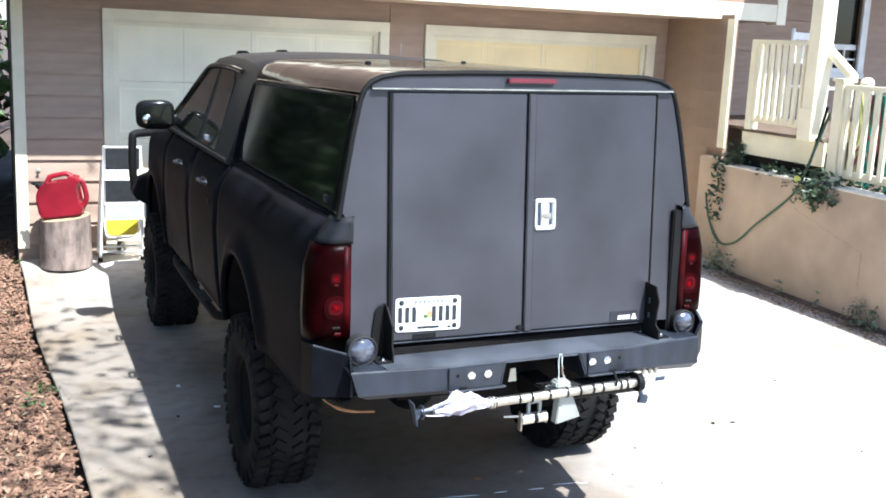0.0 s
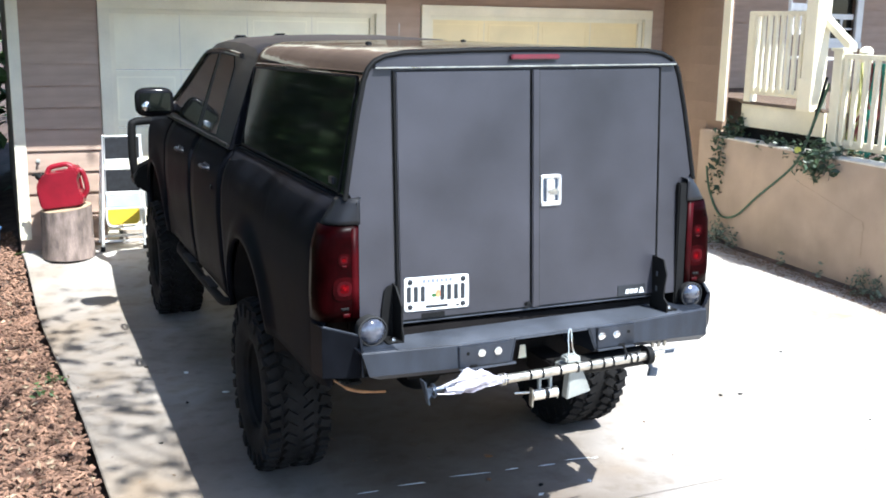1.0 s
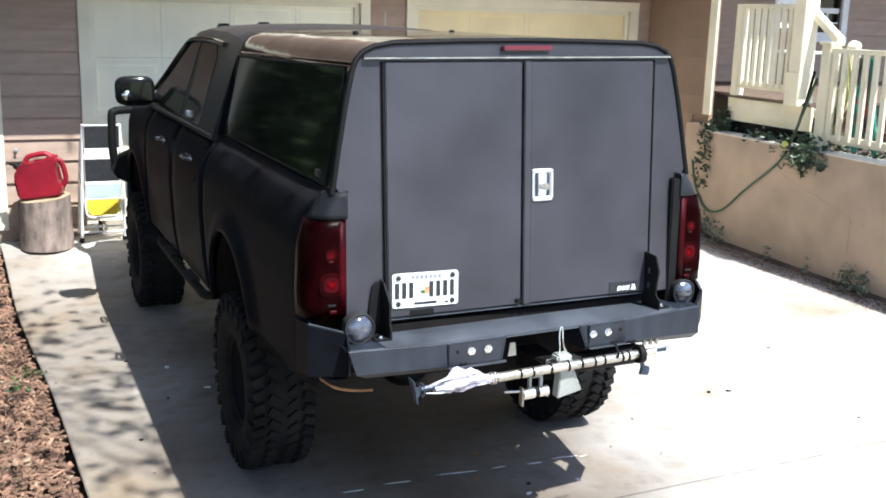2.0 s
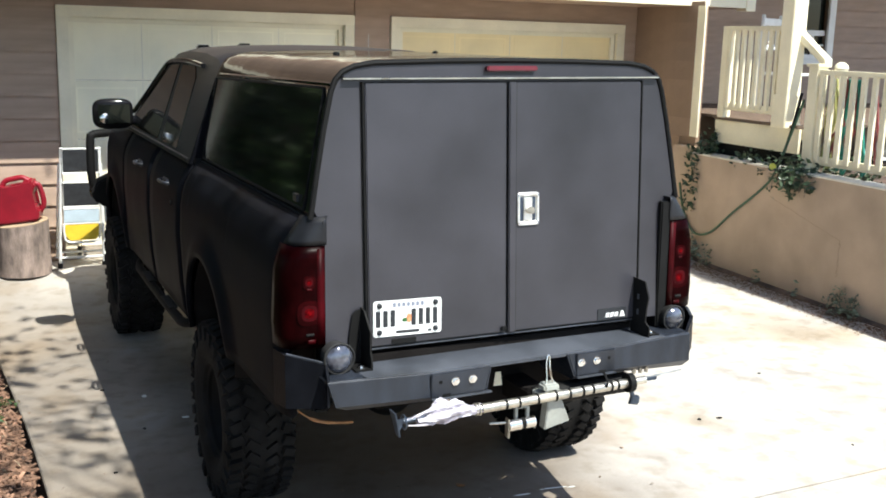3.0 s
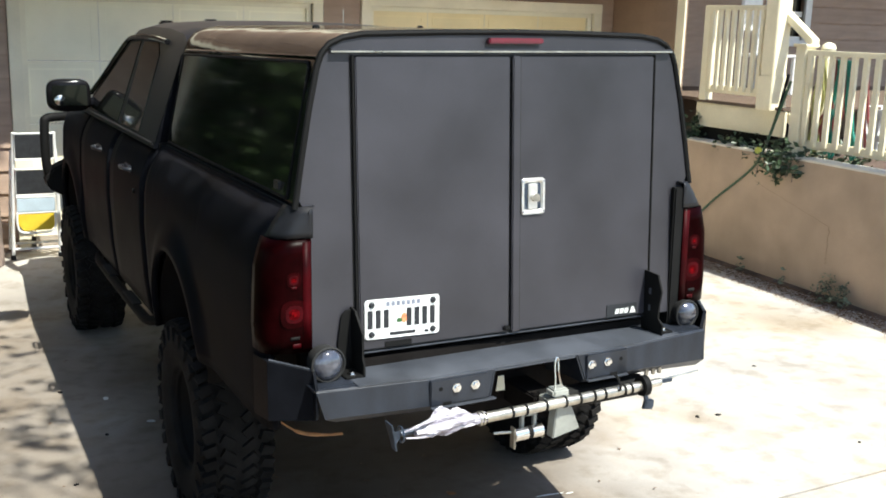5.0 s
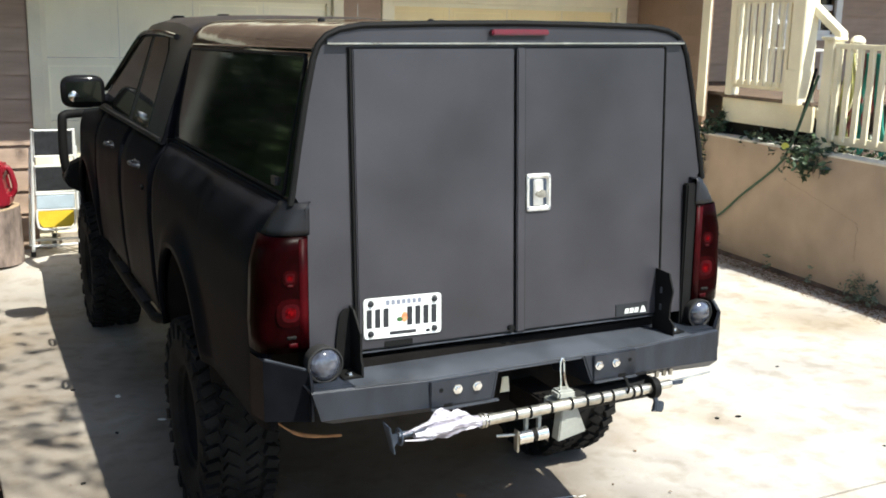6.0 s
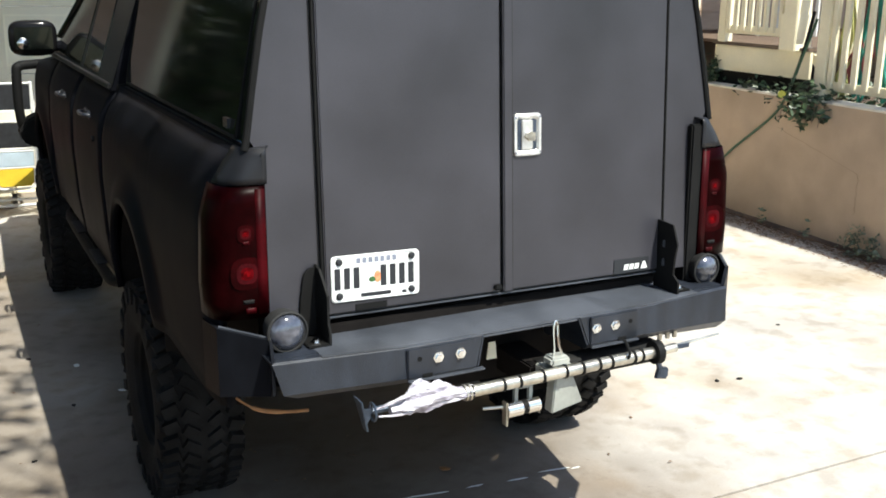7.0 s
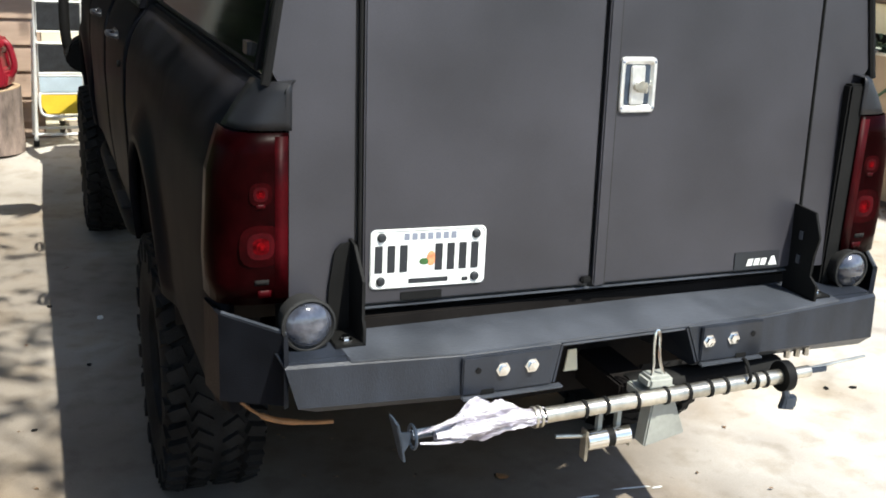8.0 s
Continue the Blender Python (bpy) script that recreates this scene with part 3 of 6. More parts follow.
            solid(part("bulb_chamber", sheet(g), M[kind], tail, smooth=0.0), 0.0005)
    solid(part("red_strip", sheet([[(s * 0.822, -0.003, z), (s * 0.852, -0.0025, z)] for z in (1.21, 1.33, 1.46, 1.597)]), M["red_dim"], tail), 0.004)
    # cab doors
    for nm, a, b in (("rear_door", 2.10, 3.10), ("front_door", 3.115, 4.26)):
        door = part(nm, side_panel(s, spread(a, b, 8), 0.80, 1.70, 14), M["paint"], truck)
        solid(door, 0.03)
        yh = {"rear_door": 2.50, "front_door": 3.47}[nm]
        h = bmesh.new()
        tube(h, smooth_path([(s * 0.99, yh - 0.085, 1.545), (s * 1.022, yh - 0.065, 1.547), (s * 1.024, yh + 0.065, 1.547), (s * 0.99, yh + 0.085, 1.545)], 4), 0.010, 8)
        box(h, min(s * 0.985, s * 1.0), max(s * 0.985, s * 1.0), yh - 0.075, yh + 0.075, 1.523, 1.570, 0.008)
        part("door_handle", h, M["armour"], door, "dark grey door handle")
    fender = part("front_fender", side_panel(s, spread(4.275, 5.62, 10, AXLE_F), 0.80, lambda y: 1.70 - 0.10 * step(4.3, 5.6, y), 14, lambda y: 1 - 0.10 * step(5.2, 5.7, y)), M["paint"], truck)
    solid(fender, 0.03)
    # nerf bar below the doors
    nb = bmesh.new()
    tube(nb, smooth_path([(s * 0.84, 4.1, 0.82), (s * 0.955, 3.95, 0.745), (s * 0.975, 3.6, 0.735), (s * 0.975, 2.5, 0.735), (s * 0.955, 2.2, 0.745), (s * 0.84, 2.05, 0.82)], 5), 0.028, 12)
    rail = part("side_step", nb, M["black"], truck)
    for y in (2.65, 3.4):
        part("step_pad", boxed(s * 0.975 - 0.028, s * 0.975 + 0.028, y - 0.16, y + 0.16, 0.763, 0.773, 0.004), M["rubber"], rail)
    # fuel flap or blank dimple and door lock
    part("door_lock", rod(bmesh.new(), (s * 0.99, 2.33, 1.44), (s * 1.006, 2.33, 1.44), 0.014), M["chrome"] if s > 0 else M["black"], truck)
    # dark wheel wells
    for c in (AXLE_R, AXLE_F):
        w = bmesh.new()
        g = [[(s * x, c + 0.5 * math.cos(t), 0.80 + 0.5 * math.sin(t)) for t in [math.pi * k / 12 for k in range(13)]] for x in (0.58, 0.97)]
        liner = part("wheel_liner", sheet(g), M["void"], truck)
        solid(liner, 0.01)
        part("liner_back", boxed(min(s * 0.57, s * 0.58), max(s * 0.57, s * 0.58), c - 0.5, c + 0.5, 0.75, 1.30), M["void"], truck)

# floor of the bed and cab, bulkheads
under = bmesh.new()
box(under, -0.56, 0.56, 0.12, 5.4, 0.86, 0.98)
box(under, -0.90, 0.90, 2.02, 4.2, 0.80, 0.98)
part("floor_pan", under, M["void"], truck)
part("cab_back", boxed(-0.9, 0.9, 2.085, 2.105, 0.86, 1.72), M["black"], truck)
for s in (-1, 1):
    part("chassis_rail", boxed(s * 0.46 - 0.04, s * 0.46 + 0.04, 0.60, 5.5, 0.74, 0.86, 0.01), M["void"], truck)
    sp = bmesh.new()
    for k in range(4):
        box(sp, s * 0.58 - 0.03, s * 0.58 + 0.03, AXLE_R - 0.62 + 0.08 * k, AXLE_R + 0.62 - 0.08 * k, 0.555 + 0.02 * (3 - k), 0.570 + 0.02 * (3 - k), 0.003)
    part("leaf_spring", sp, M["black"], truck)
    sh = bmesh.new()
    rod(sh, (s * 0.52, AXLE_R - 0.12, 0.48), (s * 0.44, AXLE_R - 0.32, 0.95), 0.033)
    rod(sh, (s * 0.50, AXLE_R - 0.17, 0.60), (s * 0.44, AXLE_R - 0.32, 0.95), 0.042)
    part("shock_absorber", sh, M["grey"], truck)
ax = bmesh.new()
rod(ax, (-0.74, AXLE_R, WHEEL_R), (0.74, AXLE_R, WHEEL_R), 0.05, 14)
bmesh.ops.create_uvsphere(ax, u_segments=16, v_segments=10, radius=0.16, matrix=Matrix.Translation((0, AXLE_R, WHEEL_R)))
part("rear_axle", ax, M["black"], truck)
ax = bmesh.new()
rod(ax, (-0.74, AXLE_F, WHEEL_R), (0.74, AXLE_F, WHEEL_R), 0.045, 14)
bmesh.ops.create_uvsphere(ax, u_segments=16, v_segments=10, radius=0.14, matrix=Matrix.Translation((0.3, AXLE_F, WHEEL_R)))
part("front_axle", ax, M["black"], truck)


# wheels: tyre with tread lugs, rim with spokes and nuts
def wheel_meshes():
    w, r = 0.165, WHEEL_R
    bm = bmesh.new()
    prof = [(0.235, -0.115), (0.25, -0.145), (0.30, -w), (0.36, -w - 0.004), (0.415, -w + 0.006), (0.447, -0.138), (0.456, -0.10), (0.459, 0), (0.456, 0.10), (0.447, 0.138), (0.415, w - 0.006), (0.36, w + 0.004), (0.30, w), (0.25, 0.145), (0.235, 0.115), (0.235, -0.115)]
    rings = [[bm.verts.new((z, q * math.cos(2 * math.pi * j / 56), q * math.sin(2 * math.pi * j / 56))) for j in range(56)] for q, z in prof]
    for a, b in zip(rings, rings[1:]):
        for j in range(56):
            bm.faces.new((a[j], a[(j + 1) % 56], b[(j + 1) % 56], b[j]))
    tyre = mesh_of("tyre", bm, M["tyre"], 0.7)
    bm = bmesh.new()
    rnd = random.Random(4)
    n = 44
    for k in range(n):
        for row, (x, lx, ly, skew, off) in enumerate(((-0.128, 0.062, 0.042, 0.35, 0.0), (-0.052, 0.062, 0.040, -0.6, 0.5), (0.052, 0.062, 0.040, 0.6, 0.0), (0.128, 0.062, 0.042, -0.35, 0.5))):
            a = 2 * math.pi * (k + off) / n
            hgt = 0.030 if abs(x) < 0.1 else 0.034
            m = Matrix.Rotation(a, 4, "X") @ Matrix.Translation((x, 0, r - hgt / 2 + 0.002)) @ Matrix.Rotation(skew, 4, "Z")
            if abs(x) > 0.1:
                m = m @ Matrix.Rotation((0.20 if x < 0 else -0.20) * -1, 4, "Y")
            box(bm, -lx / 2, lx / 2, -ly / 2, ly / 2, -hgt / 2, hgt / 2, 0.0, m)
            if abs(x) > 0.1 and k % 2 == 0:
                sx = -1 if x < 0 else 1
                m = Matrix.Rotation(a, 4, "X") @ Matrix.Translation((sx * 0.163, 0, r - 0.065))
                box(bm, -0.010, 0.010, -0.024, 0.024, -0.035, 0.035, 0.0, m)
    tread = mesh_of("tread", bm, M["tyre"])
    bm = bmesh.new()
    prof = [(0.02, 0.05), (0.10, 0.045), (0.15, 0.02), (0.19, 0.06), (0.225, 0.10), (0.242, 0.12), (0.238, 0.128), (0.228, 0.12), (0.22, 0.0), (0.225, -0.12), (0.24, -0.125)]
    rings = [[bm.verts.new((-z, q * math.cos(2 * math.pi * j / 40), q * math.sin(2 * math.pi * j / 40))) for j in range(40)] for q, z in prof]
    for a, b in zip(rings, rings[1:]):
        for j in range(40):
            bm.faces.new((a[j], a[(j + 1) % 40], b[(j + 1) % 40], b[j]))
    bm.faces.new(rings[0])
    for k in range(8):
        a = 2 * math.pi * k / 8
        rod(bm, (-0.05, 0.075 * math.cos(a), 0.075 * math.sin(a)), (-0.07, 0.075 * math.cos(a), 0.075 * math.sin(a)), 0.012, 6)
    rim = mesh_of("rim", bm, M["black"], 0.6)
    return tyre, tread, rim


tyre_me, tread_me, rim_me = wheel_meshes()
for s, y, x in ((-1, AXLE_R - 0.02, -0.838), (1, AXLE_R - 0.02, 0.975), (-1, AXLE_F, -0.885), (1, AXLE_F, 0.90)):
    m = Matrix.Translation((x, y, WHEEL_R)) @ (Matrix.Identity(4) if s < 0 else Matrix.Rotation(math.pi, 4, "Z")) @ Matrix.Rotation(0.3 * y, 4, "X")
    wh = new("wheel")
    wh.parent, wh.matrix_basis = truck, m
    ty = share("tyre", tyre_me, wh, Matrix.Identity(4))
    share("tread", tread_me, wh, Matrix.Identity(4))
    share("rim", rim_me, wh, Matrix.Identity(4))


# greenhouse of the cab
def cab_roof(y):
    ks = ((2.10, 2.24), (2.22, 2.29), (2.6, 2.318), (3.1, 2.322), (3.45, 2.298), (3.62, 2.248), (4.66, 1.70))
    for (a, p), (b, q) in zip(ks, ks[1:]):
        if y <= b:
            return p + (q - p) * (y - a) / (b - a)
    return 1.70


def cab_x(z):
    return 0.925 - (z - 1.70) * 0.345


rows = []
for y in (2.10, 2.13, 2.22, 2.4, 2.6, 2.85, 3.1, 3.3, 3.45, 3.55, 3.62, 3.9, 4.2, 4.5, 4.655):
    zr = cab_roof(y)
    e = max(zr - 0.07, 1.699)
    half = [(cab_x(1.69), 1.69), (cab_x(1.69 + (e - 1.69) * 0.5), 1.69 + (e - 1.69) * 0.5), (cab_x(e), e), (cab_x(e) - 0.03, zr - 0.022), (cab_x(e) - 0.10, zr), (0.35, zr + 0.018), (0, zr + 0.022)]
    rows.append([(-x, y, z) for x, z in half] + [(x, y, z) for x, z in half[-2::-1]])
cab = part("cab_shell", sheet(rows), M["sunlit_paint"], truck, "matte black cab roof, painted paler for the sun on it")
rear_wall = bmesh.new()
prism(rear_wall, [rows[0][i] for i in range(len(rows[0]))], (0, 0.02, 0))
part("cab_rear_wall", rear_wall, M["paint"], truck)


def cab_pane(name, side, outline, mat, proud=0.006):
    bm = bmesh.new()
    prism(bm, [(side * (cab_x(z) + proud), y, z) for y, z in outline], (side * -0.012, 0, 0))
    return part(name, bm, mat, truck)


for s in (-1, 1):
    cab_pane("rear_window", s, [(2.54, 1.735), (3.06, 1.735), (3.10, 2.215), (2.70, 2.215), (2.60, 2.15)], M["glass"])
    cab_pane("front_window", s, [(3.20, 1.735), (4.40, 1.735), (4.30, 1.81), (3.68, 2.135), (3.50, 2.20), (3.20, 2.215)], M["glass"])
    # rain guard over the side windows
    g = bmesh.new()
    tube(g, smooth_path([(s * (cab_x(z) + 0.012), y, z) for y, z in ((2.46, 2.225), (2.8, 2.238), (3.2, 2.238), (3.52, 2.22), (3.72, 2.15), (4.05, 1.975), (4.35, 1.83))], 4), 0.016, 8)
    part("rain_guard", g, M["topper_dark"], truck)
    # belt moulding
    part("belt_moulding", boxed(s * 0.928 - 0.008, s * 0.928 + 0.008, 2.12, 4.40, 1.70, 1.722, 0.004), M["rubber"], truck)
    # folding mirror: stalk, shell, glass
    mir = part("door_mirror", rod(bmesh.new(), (s * 0.88, 4.22, 1.775), (s * 0.98, 4.16, 1.775), 0.035, 10, 0.03), M["paint"], truck)
    sh = bmesh.new()
    bmesh.ops.create_uvsphere(sh, u_segments=28, v_segments=18, radius=1)
    for v in sh.verts:
        c = [math.copysign(abs(q) ** 0.55, q) for q in v.co]
        v.co = Vector((s * 1.072 + 0.143 * c[0], 4.135 + (0.060 if c[1] < 0 else 0.075) * c[1], 1.832 + 0.110 * c[2]))
    part("mirror_shell", sh, M["topper_dark"], mir, "glossy black mirror shell")
    part("mirror_glass", boxed(min(s * 0.960, s * 1.182), max(s * 0.960, s * 1.182), 4.068, 4.082, 1.763, 1.901, 0.006), M["glass"], mir, "dark mirror glass")
    bmz = bmesh.new()
    lathe(bmz, [(0.001, 0.012), (0.02, 0.010), (0.034, 0.003), (0.034, 0)], 20, Matrix.Translation((s * 1.138, 4.069, 1.803)) @ Matrix.Rotation(math.pi / 2, 4, "X"))
    part("blind_spot_mirror", bmz, M["chrome"], mir, "round chrome blind-spot mirror")
g = []
for k in range(9):
    t = k / 8
    w = 0.68 + 0.16 * t
    g.append([(w * u, 3.66 + 0.94 * t + 0.05 * (1 - u * u), 2.25 - 0.498 * t + 0.022 * (1 - u * u) + 0.02 * math.sin(math.pi * t)) for u in [-1 + 0.125 * j for j in range(17)]])
solid(part("windscreen", sheet(g), M["windscreen"], truck, "curved tinted windscreen"), 0.006)
part("aerial", rod(bmesh.new(), (0.60, 3.32, 2.29), (0.605, 3.33, 2.425), 0.0025, 6), M["steel"], truck, "thin steel aerial")
# cab marker lights along the roof front
for x in (-0.56, -0.28, 0, 0.28, 0.56):
    part("marker_light", boxed(x - 0.040, x + 0.040, 3.34, 3.42, 2.300 - 0.05 * x * x, (2.352 if x < -0.2 else 2.334) - 0.05 * x * x, 0.010), M["topper_dark"], truck)

# hood and nose
rows = []
for y, z in ((4.55, 1.69), (4.8, 1.665), (5.2, 1.63), (5.5, 1.585), (5.66, 1.50), (5.70, 1.40)):
    rows.append([(x, y, z - 0.10 * (abs(x) / 0.93) ** 3 + (0.03 if abs(x) < 0.45 else 0)) for x in (-0.93, -0.8, -0.6, -0.46, -0.44, 0, 0.44, 0.46, 0.6, 0.8, 0.93)])
hood = part("hood", sheet(rows), M["paint"], truck)
solid(hood, 0.02)
nose = bmesh.new()
box(nose, -0.90, 0.90, 5.58, 5.70, 0.98, 1.50, 0.04)
part("grille", nose, M["black"], truck)
part("front_bumper", boxed(-0.98, 0.98, 5.60, 5.82, 0.72, 0.98, 0.04), M["armour"], truck)
for s in (-1, 1):
    part("bumper_end", prism(bmesh.new(), [(s * x, 5.52, z) for x, z in ((0.80, 0.91), (1.00, 0.93), (1.09, 0.99), (1.11, 1.07), (1.05, 1.15), (0.92, 1.21), (0.80, 1.21))], (0, 0.22, 0), 0.015), M["black"], truck)
bb = bmesh.new()
for s in (-1, 1):
    tube(bb, smooth_path([(s * 0.55, 5.80, 0.95), (s * 0.80, 5.78, 0.98), (s * 1.02, 5.66, 1.04), (s * 1.085, 5.60, 1.16), (s * 1.085, 5.60, 1.50), (s * 1.06, 5.61, 1.545), (s * 0.99, 5.64, 1.555), (s * 0.60, 5.84, 1.555)], 5), 0.036, 12)
    tube(bb, [(s * 0.60, 5.84, 1.555), (s * 0.60, 5.86, 0.90)], 0.036, 12)
tube(bb, [(-0.6, 5.84, 1.555), (0.6, 5.84, 1.555)], 0.036, 12)
tube(bb, [(-0.6, 5.86, 1.2), (0.6, 5.86, 1.2)], 0.03, 12)
part("brush_guard", bb, M["black"], truck, "black tubular brush guard")

# ---- topper on the bed ----
LEAN = 0.045


def rear_y(z):
    return 0.012 + LEAN * (z - 1.15)


topper = empty("bed_topper", TRUCK)
tagged(topper, "charcoal bed topper with two tall rear doors on the pickup", "truck topper")
SECTION = ((0.872, 1.712), (0.866, 1.74), (0.842, 1.88), (0.808, 2.06), (0.776, 2.20), (0.757, 2.247), (0.728, 2.278), (0.68, 2.299), (0.60, 2.312), (0.30, 2.320), (0.0, 2.323))


def outer_x(z):
    for (x0, z0), (x1, z1) in zip(SECTION, SECTION[1:]):
        if z <= z1:
            return x0 + (x1 - x0) * max(0, z - z0) / (z1 - z0)
    return 0.0


rows = []
for y in (0.0, 0.02, 0.06, 0.2, 0.6, 1.1, 1.6, 1.9, 1.99, 2.03):
    k = 1 - 0.006 * step(0.2, 2.0, y)
    dz = 0.004 * step(0.2, 2.03, y) - (0.012 if y > 2.0 else 0)
    half = [(x * k, z + dz * step(1.72, 2.3, z)) for x, z in SECTION]
    rows.append([(-x, y + rear_y(z) * (1 - step(0, 0.6, y)), z) for x, z in half] + [(x, y + rear_y(z) * (1 - step(0, 0.6, y)), z) for x, z in half[-2::-1]])
shell = part("shell", sheet(rows), M["topper_dark"], topper, "glossy dark roof and side shell")
solid(shell, 0.02)
front = bmesh.new()
prism(front, rows[-1], (0, -0.02, 0))
part("front_wall", front, M["topper_dark"], topper)
for s in (-1, 1):
    part("base_flange", boxed(min(s * 0.80, s * 0.872), max(s * 0.80, s * 0.872), 0.05, 2.03, 1.704, 1.716), M["rubber"], topper)

# rear panel round the doors
zs = [1.165, 1.30, 1.45, 1.60, 1.70, 1.74, 1.85, 1.96, 2.06, 2.15, 2.215]
bm = bmesh.new()
for s in (-1, 1):
    prev = None
    for z in zs:
        xo = 0.829 if z <= 1.70 else outer_x(z) - 0.014
        p = [bm.verts.new((s * x, rear_y(z), z)) for x in (0.655, 0.70, (0.70 + xo) / 2, xo)]
        if prev:
            for a in range(3):
                bm.faces.new((prev[a], prev[a + 1], p[a + 1], p[a]))
        prev = p
prev = None
for z in (2.215, 2.23, 2.247, 2.265, 2.278, 2.29, 2.299, 2.307, 2.312, 2.317):
    xo = outer_x(z) - 0.014
    p = [bm.verts.new((xo * k, rear_y(z), z)) for k in (-1, -0.8, -0.4, 0, 0.4, 0.8, 1)]
    if prev:
        for a in range(6):
            bm.faces.new((prev[a], prev[a + 1], p[a + 1], p[a]))
    prev = p
panel = part("rear_panel", bm, M["topper"], topper, smooth=0.0)
solid(panel, 0.006, 0.0)
# black edge gasket round the rear panel
pts = [(-x * 0.994, rear_y(z) - 0.003, z - 0.004) for x, z in SECTION] + [(x * 0.994, rear_y(z) - 0.003, z - 0.004) for x, z in SECTION[-2::-1]]
part("edge_gasket", tube(bmesh.new(), pts, 0.0115, 8), M["black"], topper)
DOORS = Matrix.Translation((0.008, 0.012, 1.155)) @ Matrix.Rotation(-math.atan(LEAN), 4, "X")


def on_doors(name, bm, mat, parent=topper, label=""):
    bmesh.ops.transform(bm, matrix=DOORS, verts=bm.verts)
    return part(name, bm, mat, parent, label)


# rubber bumps on the roof
for x, y in ((-0.36, 1.20), (0.40, 1.70)):
    part("roof_bump", lathe(bmesh.new(), [(0.018, 0.0), (0.017, 0.008), (0.011, 0.014), (0.001, 0.016)], 14, Matrix.Translation((x, y, 2.317))), M["black"], topper, "black rubber bump on the roof")
# drip rail above the doors
on_doors("drip_rail", boxed(-0.735, 0.735, -0.022, 0.0, 1.093, 1.104, 0.003), M["topper"])
on_doors("drip_lip", boxed(-0.735, 0.735, -0.025, -0.021, 1.090, 1.096, 0.001), M["steel"], topper, "bright edge of the drip rail")
# dark reveal behind the doors
on_doors("door_seal", boxed(-0.662, 0.662, -0.004, 0.003, 0.008, 1.082), M["rubber"])
leaf_l = on_doors("rear_door_leaf", boxed(-0.645, -0.022, -0.020, -0.005, 0.020, 1.075, 0.004), M["topper"])
leaf_r = on_doors("rear_door_leaf", boxed(-0.010, 0.645, -0.020, -0.005, 0.020, 1.075, 0.004), M["topper"])
on_doors("astragal", boxed(-0.012, 0.022, -0.027, -0.016, 0.016, 1.078, 0.004), M["topper"], leaf_r)
on_doors("astragal_seal", boxed(0.0225, 0.0255, -0.0215, -0.019, 0.016, 1.078), M["rubber"], leaf_r)
for x in (-0.653, 0.653):
    on_doors("hinge_strip", boxed(x - 0.004, x + 0.004, -0.018, -0.004, 0.012, 1.08, 0.002), M["black"])
on_doors("sill_trim", boxed(-0.66, 0.66, -0.014, -0.002, 0.006, 0.012, 0.001), M["worn_lit_plate"], topper, "thin grey metal sill")
on_doors("door_stop", boxed(-0.050, -0.022, -0.036, -0.018, 0.028, 0.046, 0.004), M["black"], leaf_l)
# paddle latch: bright frame, recessed dish, T handle
LX, LZ = 0.080, 0.545


def rounded(hw, hh, r, y, n=5):
    """Corners of a rounded rectangle on the door face."""
    return [(LX + sx * (hw - r) + r * math.cos(a), y, LZ + sz * (hh - r) + r * math.sin(a)) for sx, sz, a0 in ((1, 1, 0), (-1, 1, 90), (-1, -1, 180), (1, -1, 270)) for a in [math.radians(a0 + 90 * k / n) for k in range(n + 1)]]


rims = [rounded(hw, hh, r, y) for hw, hh, r, y in ((0.053, 0.071, 0.013, -0.020), (0.052, 0.070, 0.013, -0.027), (0.050, 0.068, 0.012, -0.029), (0.043, 0.060, 0.009, -0.029), (0.041, 0.058, 0.008, -0.027), (0.036, 0.051, 0.006, -0.0205))]
latch = on_doors("paddle_latch", sheet([r + r[:1] for r in rims]), M["latch"], leaf_r, "stainless paddle latch")
on_doors("dish", prism(bmesh.new(), rounded(0.037, 0.052, 0.006, -0.0212), (0, 0.0012, 0)), M["blue_steel"], latch)
bm = bmesh.new()
box(bm, LX - 0.022, LX + 0.020, -0.0275, -0.0205, LZ - 0.050, LZ + 0.050, 0.003)
on_doors("paddle", bm, M["latch"], latch)
bm = bmesh.new()
rod(bm, (LX + 0.004, -0.026, LZ - 0.004), (LX + 0.004, -0.042, LZ - 0.004), 0.015, 16)
box(bm, LX - 0.022, LX + 0.018, -0.044, -0.036, LZ - 0.011, LZ + 0.003, 0.003)
box(bm, LX + 0.010, LX + 0.022, -0.044, -0.036, LZ - 0.020, LZ + 0.008, 0.003)
on_doors("t_handle", bm, M["steel"], latch)
for sx in (-1, 1):
    for sz in (-1, 1):
        on_doors("rivet", lathe(bmesh.new(), [(0.0035, 0), (0.0035, 0.001), (0.002, 0.0022), (0.0003, 0.0024)], 8, Matrix.Translation((LX + sx * 0.0465, -0.029, LZ + sz * 0.058)) @ Matrix.Rotation(math.pi / 2, 4, "X")), M["ink_grey"], latch)
# high brake lamp
on_doors("high_brake_lamp", boxed(-0.117, 0.117, -0.034, 0.0, 1.121, 1.143, 0.005), M["brake"], topper, "red high brake lamp")
# badge: black plate, plain light bars
bd = on_doors("badge", boxed(0.438, 0.590, -0.0235, -0.020, 0.022, 0.074, 0.001), M["ink"], leaf_r, "black badge with light markings")
bm = bmesh.new()
for k, w in ((0.478, 0.018), (0.501, 0.018), (0.524, 0.018)):
    prism(bm, [(k, -0.024, 0.034), (k + w, -0.024, 0.034), (k + w + 0.005, -0.024, 0.054), (k + 0.005, -0.024, 0.054)], (0, -0.001, 0))
